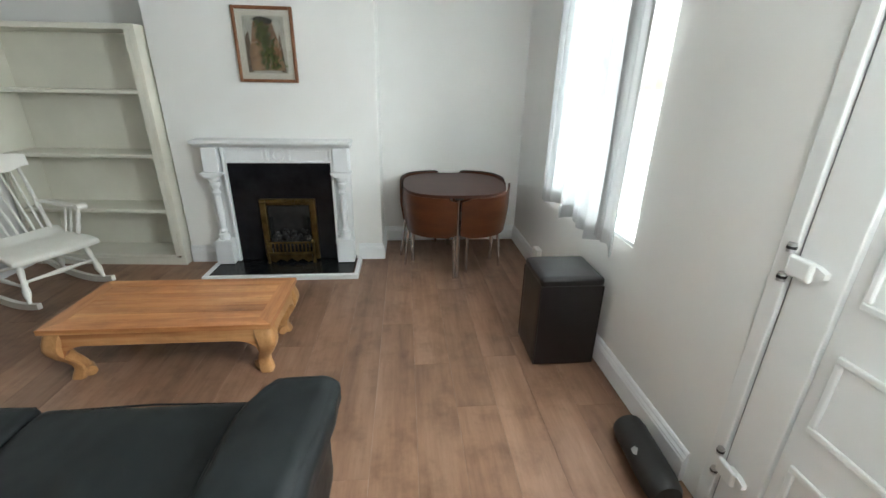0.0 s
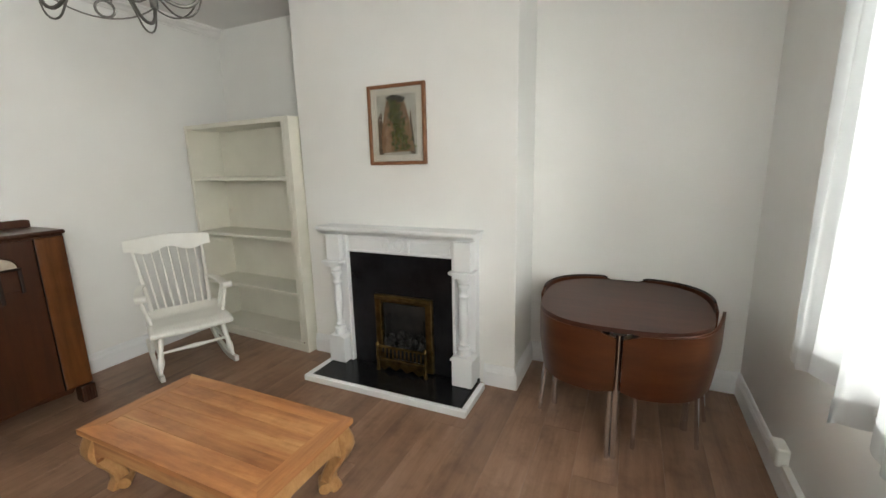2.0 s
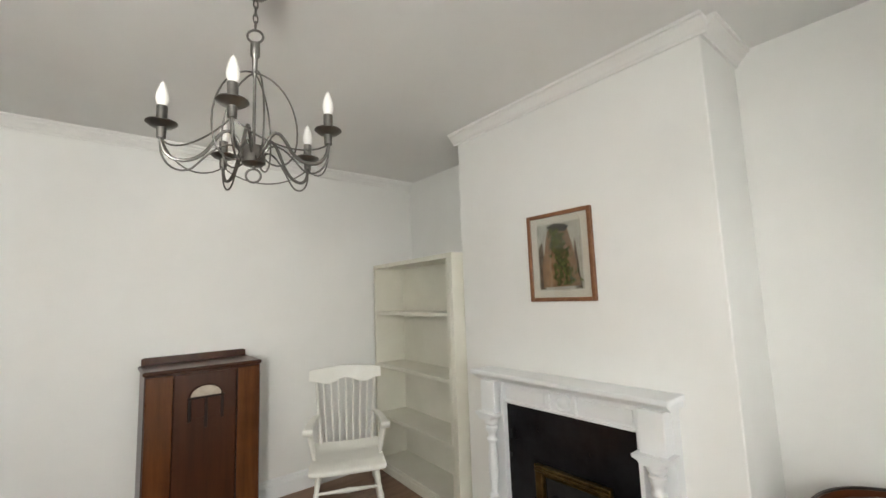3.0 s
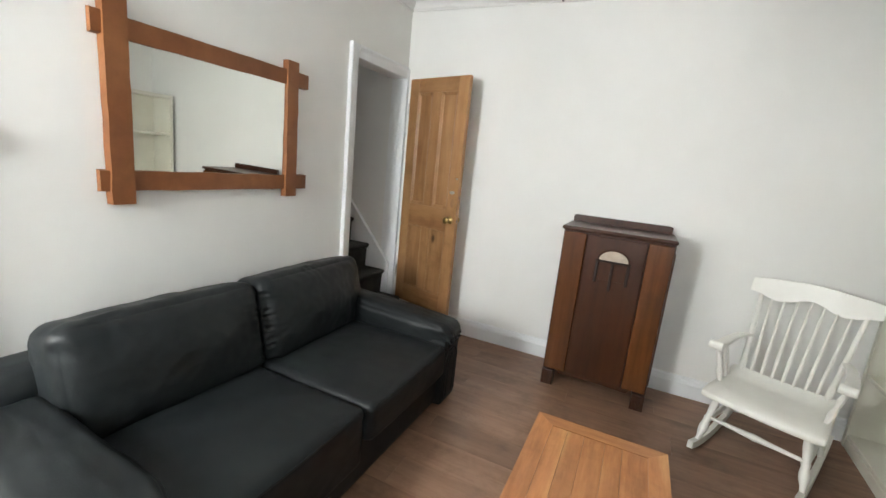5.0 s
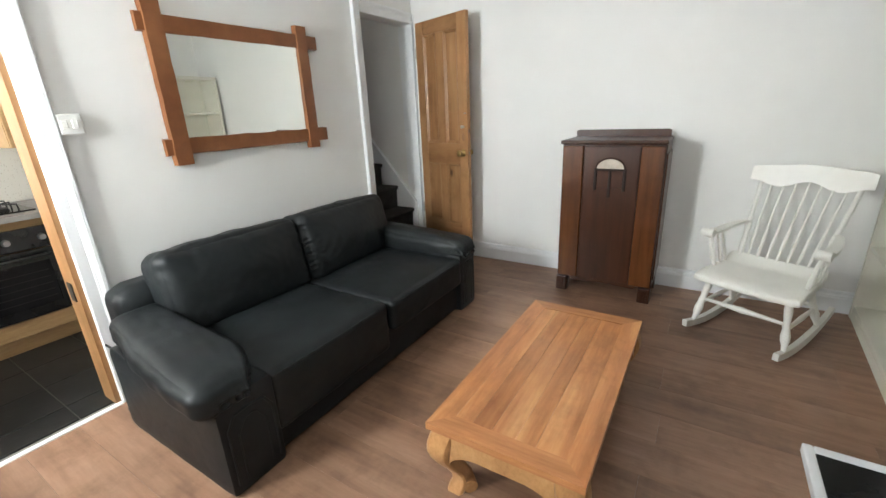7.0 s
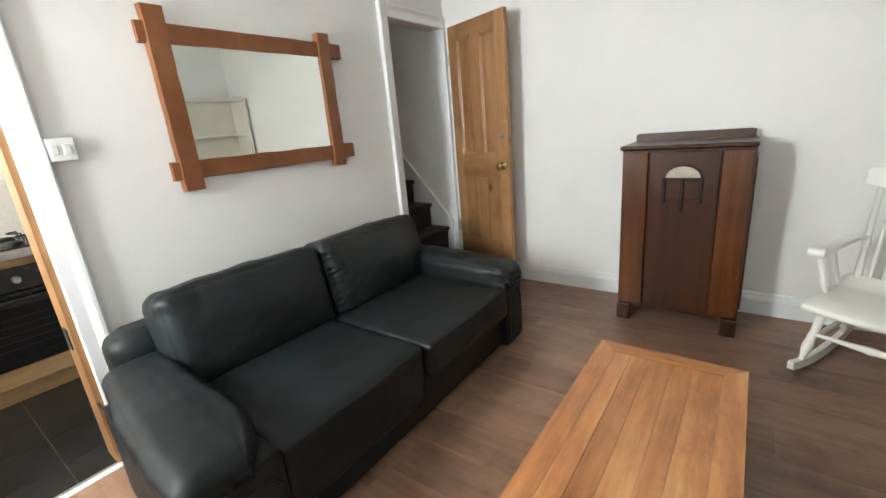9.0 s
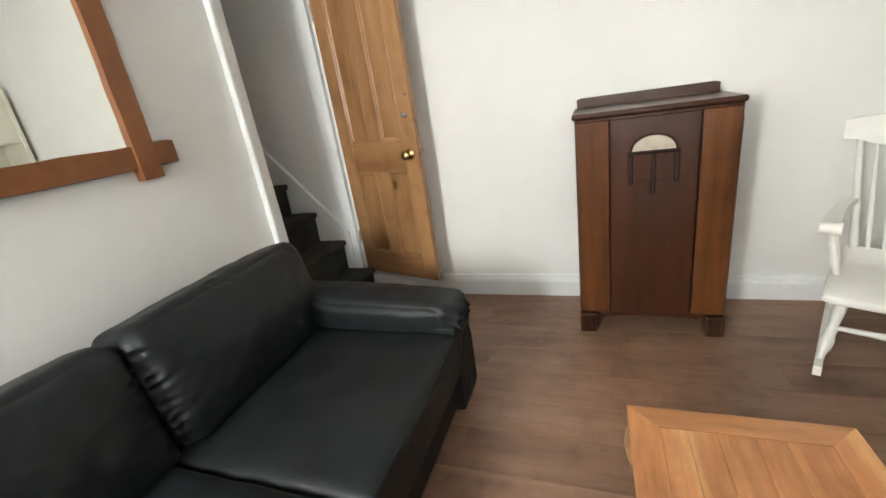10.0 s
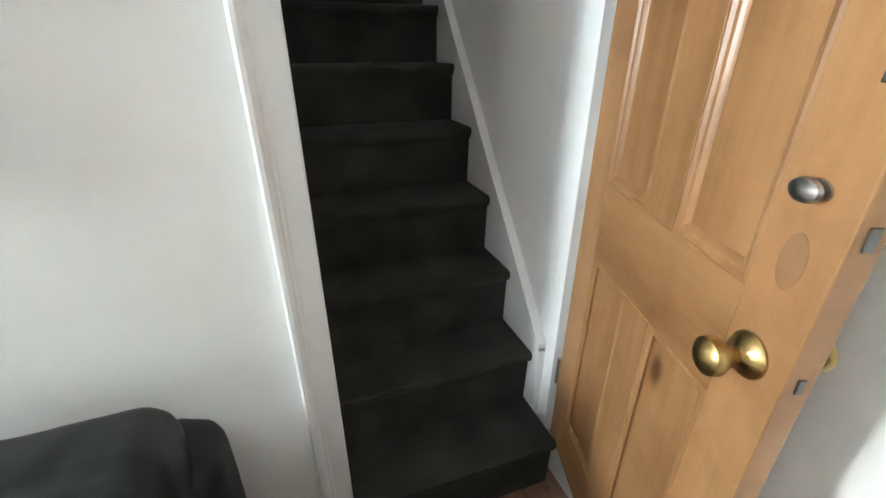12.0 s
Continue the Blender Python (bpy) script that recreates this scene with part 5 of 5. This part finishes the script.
part("finial_ring", tube(bmesh.new(), [(CX + 0.02 * math.cos(a) * 0.5, CY + 0.02 * math.cos(a), 1.864 + 0.022 * math.sin(a)) for a in (2 * math.pi * i / 20 for i in range(20))], 0.0035, 8, True), PEWTER, t, smooth=True)
R, ZCUP = 0.248, 1.994
for k in range(5):
    a = radians(45 + 72 * k)
    arm_pts = bez(at(0.032, a, 1.945), at(0.075, a, 2.045), at(0.095, a, 1.99), at(0.13, a, 1.93), 10) + bez(at(0.13, a, 1.93), at(0.17, a, 1.87), at(R + 0.01, a, 1.87), at(R, a, 1.965), 10)[1:]
    am = part("arm", tube(bmesh.new(), arm_pts, 0.0055, 8), PEWTER, t, smooth=True)
    loop = bez(at(R, a, 1.955), at(R + 0.015, a, 1.86), at(R - 0.06, a, 1.835), at(R - 0.09, a, 1.88), 10) + bez(at(R - 0.09, a, 1.88), at(0.10, a, 1.955), at(0.06, a, 1.98), at(0.034, a, 1.93), 8)[1:]
    part("scroll_wire", tube(bmesh.new(), loop, 0.003, 6), PEWTER, am, smooth=True)
    b = a + radians(24)
    hoop = bez(at(0.004, b, 2.212), at(0.115, b, 2.195), at(0.158, b, 2.02), at(0.118, b, 1.93), 12) + bez(at(0.118, b, 1.93), at(0.09, b, 1.885), at(0.05, b, 1.90), at(0.034, b, 1.92), 6)[1:]
    part("hoop_wire", tube(bmesh.new(), hoop, 0.003, 6), PEWTER, t, smooth=True)
    c2 = a + radians(72)
    part("swag_wire", tube(bmesh.new(), bez(at(R, a, 1.95), at(R * 0.95, a + radians(20), 1.88), at(R * 0.95, c2 - radians(20), 1.88), at(R, c2, 1.95), 12), 0.0025, 6), PEWTER, t, smooth=True)
    mc = Matrix.Translation(at(R, a, 0))
    part("drip_pan", lathe(bmesh.new(), [(0.012, ZCUP - 0.045), (0.013, ZCUP - 0.014), (0.03, ZCUP - 0.010), (0.042, ZCUP), (0.041, ZCUP + 0.003), (0.014, ZCUP - 0.004)], 20, mc), PEWTER, am, smooth=True)
    part("candle_tube", lathe(bmesh.new(), [(0.014, ZCUP - 0.003), (0.0145, ZCUP + 0.052), (0.012, ZCUP + 0.053)], 16, mc), PEWTER, am, smooth=True)
    part("bulb", lathe(bmesh.new(), [(0.012, ZCUP + 0.0535), (0.0165, ZCUP + 0.066), (0.0175, ZCUP + 0.078), (0.014, ZCUP + 0.10), (0.007, ZCUP + 0.122), (0.0, ZCUP + 0.132)], 16, mc), BULB, am, "white candle bulb", smooth=True)

# ---- stairs and stair door ----
t = thing("staircase", "steep stairs covered in charcoal carpet between white walls", "stairs", (-3.0, 0.8, 0))
t["kind"] = "structure"
SX0, SX1, RISE, GOING, Y1 = -3.262, -2.6305, 0.208, 0.179, 0.862
for k in range(12):
    yn, zn = Y1 - GOING * k, RISE * (k + 1)
    x1 = SX1 if k else -2.652
    prof = [(yn - GOING - 0.03, zn), (yn - 0.012, zn), (yn - 0.002, zn - 0.006), (yn, zn - 0.018), (yn - 0.006, zn - 0.032), (yn - 0.022, zn - 0.045), (yn - 0.028, zn - RISE + (0.0005 if k else 0.001)), (yn - GOING - 0.03, zn - RISE + 0.001)]
    bm = bmesh.new()
    prism(bm, prof, SX0, x1, lambda u, v, w: (w, u, v))
    part("step", bm, CARPET, t, smooth=True)
part("string_board", prism(bmesh.new(), [(YK + 0.1, 0.1), (YK + 0.1, 0.42 - 0.1 * RISE / GOING + (Y1 - YK) * RISE / GOING - 0.13), (-1.6, 0.42 + (Y1 + 1.6) * RISE / GOING - 0.13), (-1.6, 1.9)], -3.2855, -3.2625, lambda u, v, w: (w, u, v)), GLOSS, t, "white painted string board")
part("string_cap", prism(bmesh.new(), [(YK + 0.1, 0.408 + (Y1 - YK - 0.1) * RISE / GOING - 0.13), (YK + 0.1, 0.438 + (Y1 - YK - 0.1) * RISE / GOING - 0.13), (-1.6, 0.438 + (Y1 + 1.6) * RISE / GOING - 0.13), (-1.6, 0.408 + (Y1 + 1.6) * RISE / GOING - 0.13)], -3.2855, -3.2555, lambda u, v, w: (w, u, v)), GLOSS, t)

HX, HY = -3.28, 0.80
ang = 90 - 17.0
t = thing("door_2", "stripped pine four-panel door standing open with brass knob", "door", (HX, HY, 0.19), ang)
t["kind"] = "structure"
DW, DT, DH = 0.61, 0.035, 1.825
# local: x along the leaf from the hinge, y towards the wall behind, z up
ST, RAILS = 0.095, ((0.0, 0.15), (0.675, 0.850), (1.72, 1.825))
part("stile", B(0, ST, 0, DT, 0, DH, bevel=0.002), PINE, t, local=True)
part("stile", B(DW - ST, DW, 0, DT, 0, DH, bevel=0.002), PINE, t, local=True)
for z0, z1 in RAILS:
    part("rail", B(ST + 0.0003, DW - ST - 0.0003, 0, DT, z0, z1, bevel=0.002), PINEC, t, local=True)
xm = DW / 2
for z0, z1 in ((0.15, 0.675), (0.850, 1.72)):
    part("muntin", B(xm - 0.045, xm + 0.045, 0, DT, z0 + 0.0003, z1 - 0.0003, bevel=0.002), PINE, t, local=True)
    for a, b in ((ST, xm - 0.045), (xm + 0.045, DW - ST)):
        pn = part("panel", B(a + 0.0003, b - 0.0003, 0.012, DT - 0.012, z0 + 0.0003, z1 - 0.0003), PINE, t, local=True)
        for y0, y1 in ((0.004, 0.0118), (DT - 0.0118, DT - 0.004)):
            bm = bmesh.new()
            face = -1 if y0 < DT / 2 else 1
            base = 0.0122 if face < 0 else DT - 0.0122
            w = 0.024 if z0 > 0.5 else 0.015
            moulds = [(0.0004, 0.001), (0.0004, 0.0105), (0.005, 0.0125), (0.010, 0.0085), (0.016, 0.0075), (w - 0.003, 0.004), (w, 0.001)]
            prev = None
            for d, hgt in moulds:
                yy = base + face * hgt
                ring = [bm.verts.new(p) for p in ((a + d, yy, z0 + d), (b - d, yy, z0 + d), (b - d, yy, z1 - d), (a + d, yy, z1 - d))]
                if prev:
                    for k in range(4):
                        bm.faces.new((prev[k], prev[(k + 1) % 4], ring[(k + 1) % 4], ring[k]))
                prev = ring
            part("bead", bm, PINE, pn, local=True)
for s, y in ((-1, 0), (1, DT)):
    mk = Matrix.Translation((DW - 0.055, y, 0.775)) @ Matrix.Rotation(radians(90 if s < 0 else -90), 4, "X")
    part("knob", lathe(bmesh.new(), [(0.030, 0.0), (0.030, 0.003), (0.026, 0.008), (0.015, 0.012), (0.010, 0.016), (0.010, 0.026), (0.018, 0.033), (0.025, 0.044), (0.024, 0.055), (0.014, 0.062), (0, 0.063)], 24, mk), BRASS, t, "polished brass knob", local=True, smooth=True)
ml = Matrix.Translation((DW - 0.05, 0, 0.985)) @ Matrix.Rotation(radians(90), 4, "X")
part("thumb_latch", lathe(bmesh.new(), [(0.013, 0), (0.013, 0.003), (0.007, 0.005), (0.007, 0.012), (0.012, 0.010), (0.0155, 0.013), (0.014, 0.018), (0.008, 0.021), (0, 0.022)], 20, ml @ Matrix.Diagonal((1.25, 0.85, 1, 1))), STEEL, t, "small steel thumb turn", local=True, smooth=True)
ell = [(DW - 0.048 + 0.017 * math.cos(q), 0.905 + 0.034 * math.sin(q)) for q in (2 * math.pi * i / 20 for i in range(20))]
part("filled_hole", prism(bmesh.new(), ell, -0.0008, 0.001, lambda u, v, w: (u, w, v)), STAIN, t, "dark filled lock hole", local=True)
part("bolt_tab", B(DW - 0.034, DW - 0.012, -0.002, 0.001, 1.085, 1.095, bevel=0.0008), CHROME, t, local=True)
part("latch_plate", B(DW - 0.0005, DW + 0.003, 0.012, DT - 0.012, 0.94, 0.965, bevel=0.001), PEWTER, t, local=True)
part("latch_plate", B(DW - 0.0005, DW + 0.003, 0.013, DT - 0.013, 0.765, 0.785, bevel=0.001), PEWTER, t, local=True)
for z in (0.2, 1.55):
    part("hinge", rod(bmesh.new(), (-0.006, -0.002, z), (-0.006, -0.002, z + 0.09), 0.006), STEEL, t, local=True, smooth=True)

# ---- kitchen seen through the doorway ----
KY = -0.33
t = thing("oven_unit", "beech kitchen unit with black built-in oven", "oven", (-0.55, KY - 0.3, 0))
part("carcass", B(-0.86, -0.24, -0.95, KY - 0.02, 0.10, 0.80), BEECH, t)
part("plinth", B(-0.86, -0.24, -0.90, KY - 0.05, 0, 0.0995), BEECH, t)
part("drawer_front", B(-0.857, -0.243, KY - 0.0195, KY, 0.105, 0.205, bevel=0.003), BEECH, t, "beech strip below the oven")
ov = part("oven_front", B(-0.85, -0.25, KY - 0.0195, KY + 0.012, 0.21, 0.62, bevel=0.006), ENAMEL, t, "black glass oven door")
ow = part("oven_window", B(-0.79, -0.31, KY + 0.0125, KY + 0.016, 0.275, 0.545, bevel=0.003), BLACK, ov)
for k in range(5):
    part("rack_bar", B(-0.77, -0.33, KY + 0.0161, KY + 0.0166, 0.315 + 0.042 * k, 0.320 + 0.042 * k), COAL, ow)
part("oven_handle", rod(bmesh.new(), (-0.80, KY + 0.05, 0.585), (-0.30, KY + 0.05, 0.585), 0.009), RUBBER, ov, smooth=True)
for x in (-0.78, -0.32):
    part("handle_post", rod(bmesh.new(), (x, KY + 0.0125, 0.585), (x, KY + 0.05, 0.585), 0.006), RUBBER, ov)
pn = part("control_panel", B(-0.85, -0.25, KY - 0.0195, KY + 0.012, 0.625, 0.755, bevel=0.006), ENAMEL, t)
for i in range(4):
    x = -0.79 + 0.16 * i
    part("knob", rod(bmesh.new(), (x, KY + 0.0125, 0.69), (x, KY + 0.04, 0.69), 0.02, 0.016, 18), STEEL, pn, smooth=True)
t = thing("kitchen_unit", "beech kitchen base unit beside the oven", "kitchen unit", (0.2, KY - 0.3, 0))
part("body", B(-0.2395, 0.74, -0.95, KY - 0.02, 0.10, 0.80), BEECH, t)
part("plinth", B(-0.2395, 0.74, -0.90, KY - 0.05, 0, 0.0995), BEECH, t)
for x0, x1 in ((-0.237, 0.245), (0.251, 0.737)):
    d = part("door", B(x0, x1, KY - 0.0195, KY, 0.105, 0.795, bevel=0.003), BEECH, t)
    part("handle", rod(bmesh.new(), (x0 + 0.05, KY + 0.025, 0.66), (x0 + 0.05, KY + 0.025, 0.76), 0.006), STEEL, d)
t = thing("kitchen_unit", "beech kitchen base unit beside the oven", "kitchen unit", (-1.4, KY - 0.3, 0))
part("body", B(-1.95, -0.8605, -0.95, KY - 0.02, 0.10, 0.80), BEECH, t)
part("plinth", B(-1.95, -0.8605, -0.90, KY - 0.05, 0, 0.0995), BEECH, t)
part("door", B(-1.40, -0.864, KY - 0.0195, KY, 0.105, 0.795, bevel=0.003), BEECH, t)
part("door", B(-1.947, -1.406, KY - 0.0195, KY, 0.105, 0.795, bevel=0.003), BEECH, t)
t = thing("worktop", "grey speckled kitchen worktop with pale front edge", "worktop", (-0.6, KY - 0.3, 0.8))
part("slab", B(-1.95, 0.77, -0.985, KY + 0.02, 0.801, 0.838, bevel=0.006), WORKTOP, t)
part("metal_edge", B(-0.86, -0.24, KY + 0.0205, KY + 0.026, 0.803, 0.836, bevel=0.001), STEEL, t)
t = thing("gas_hob", "dark enamel gas hob with black pan supports", "hob", (-0.55, -0.63, 0.838))
part("plate", B(-0.83, -0.27, -0.88, -0.40, 0.8385, 0.848, bevel=0.004), ENAMEL, t)
for x in (-0.69, -0.41):
    for y in (-0.76, -0.52):
        part("burner", lathe(bmesh.new(), [(0.05, 0.8485), (0.045, 0.862), (0.03, 0.868), (0, 0.869)], 18, Matrix.Translation((x, y, 0))), RUBBER, t, smooth=True)
        for a in range(4):
            bm = bmesh.new()
            d = Vector((math.cos(a * math.pi / 2 + 0.78), math.sin(a * math.pi / 2 + 0.78), 0))
            tube(bm, [Vector((x, y, 0.8485)) + d * 0.105, Vector((x, y, 0.885)) + d * 0.10, Vector((x, y, 0.887)) + d * 0.03], 0.005, 6)
            part("pan_support", bm, RUBBER, t)
t = thing("wall_unit", "beech kitchen wall cupboard above the cooker", "kitchen unit", (-1.3, -0.84, 1.3))
part("body", B(-1.90, -0.88, -0.995, -0.70, 1.20, 1.95), BEECH, t)
for x0, x1 in ((-1.897, -1.392), (-1.387, -0.883)):
    part("door", B(x0, x1, -0.6995, -0.68, 1.203, 1.947, bevel=0.003), BEECH, t)
setting("wall_tiles", B(-2.0, XE, -0.9995, -0.990, 0.839, 1.199), SPLASH, "cream wall tiles with a brown floral speckle", "tile")
# unseen window, added round the opening of the kitchen fill lamp
t = thing("window_2", "assumed white framed window, out of view, for the kitchen fill lamp", "window", (XE + 0.15, -0.2, 1.05))
t["kind"] = "structure"
for a in ((-0.6, -0.55, 1.05, 1.95), (0.15, 0.2, 1.05, 1.95), (-0.55, 0.15, 1.05, 1.10), (-0.55, 0.15, 1.90, 1.95)):
    part("window_frame", B(XE + 0.1, XE + 0.16, *a, bevel=0.004), UPVC, t)
part("pane", B(XE + 0.125, XE + 0.131, -0.55, 0.15, 1.10, 1.90), GLASS, t).visible_shadow = False

# ---- floors, piece by piece ----
floor = tagged(new("floor"), "brown wood-effect laminate planks laid towards the fireplace", "floor", "", "structure")
FRAMES[floor] = Matrix()


def piece_mesh(name, lx, ly, lz, bevel, material):
    bm = box(bmesh.new(), 0, lx, 0, ly, -lz, 0, bevel=bevel, seg=1)
    me = bpy.data.meshes.new(name)
    bm.to_mesh(me)
    bm.free()
    me.materials.append(material)
    return me


PW, PL, GAP = 0.192, 1.21, 0.0004
full = {}
rng = random.Random(7)
x = XW
while x < XE - 0.001:
    w = min(PW, XE - x)
    y = YS + 0.035 - rng.uniform(0.1, 0.95) * PL
    while y < YN:
        y0, y1 = max(y, YS + 0.002), min(y + PL, YN)
        if y1 - y0 > 0.03:
            key = (round(w, 4), round(y1 - y0, 3))
            if key not in full:
                full[key] = piece_mesh("plank", w - GAP, y1 - y0 - GAP, 0.0115, 0.0006, FLOORW)
            ob = new("plank", full[key])
            ob.location = (x, y0, 0)
            ob.parent = floor
        y += PL
    x += PW
kfloor = tagged(new("kitchen_floor"), "black square kitchen floor tiles with pale grout", "floor", "", "structure")
TS = 0.305
tiles = {}
x = -2.6
while x < XE - 0.02:
    y = -1.0
    while y < 0.70:
        w, d = min(TS, XE - x), min(TS, 0.70 - y)
        ok = y + d <= YK or (x >= KD[0] - 0.4 and x + w <= KD[1] + 0.4)
        if ok and min(w, d) > 0.03:
            key = (round(w, 3), round(d, 3))
            if key not in tiles:
                tiles[key] = piece_mesh("tile", w - 0.005, d - 0.005, 0.0075, 0.001, SLATE)
            ob = new("tile", tiles[key])
            ob.location = (x, y, 0)
            ob.parent = kfloor
        y += TS
    x += TS

# ---- true size ----
for me in bpy.data.meshes:
    me.transform(Matrix.Scale(SIZE, 4))
for ob in scene.objects:
    if ob is not cam:
        ob.location = ob.location * SIZE
    if ob.type == "LIGHT" and ob.data.type == "AREA":
        ob.data.size, ob.data.size_y = ob.data.size * SIZE, ob.data.size_y * SIZE
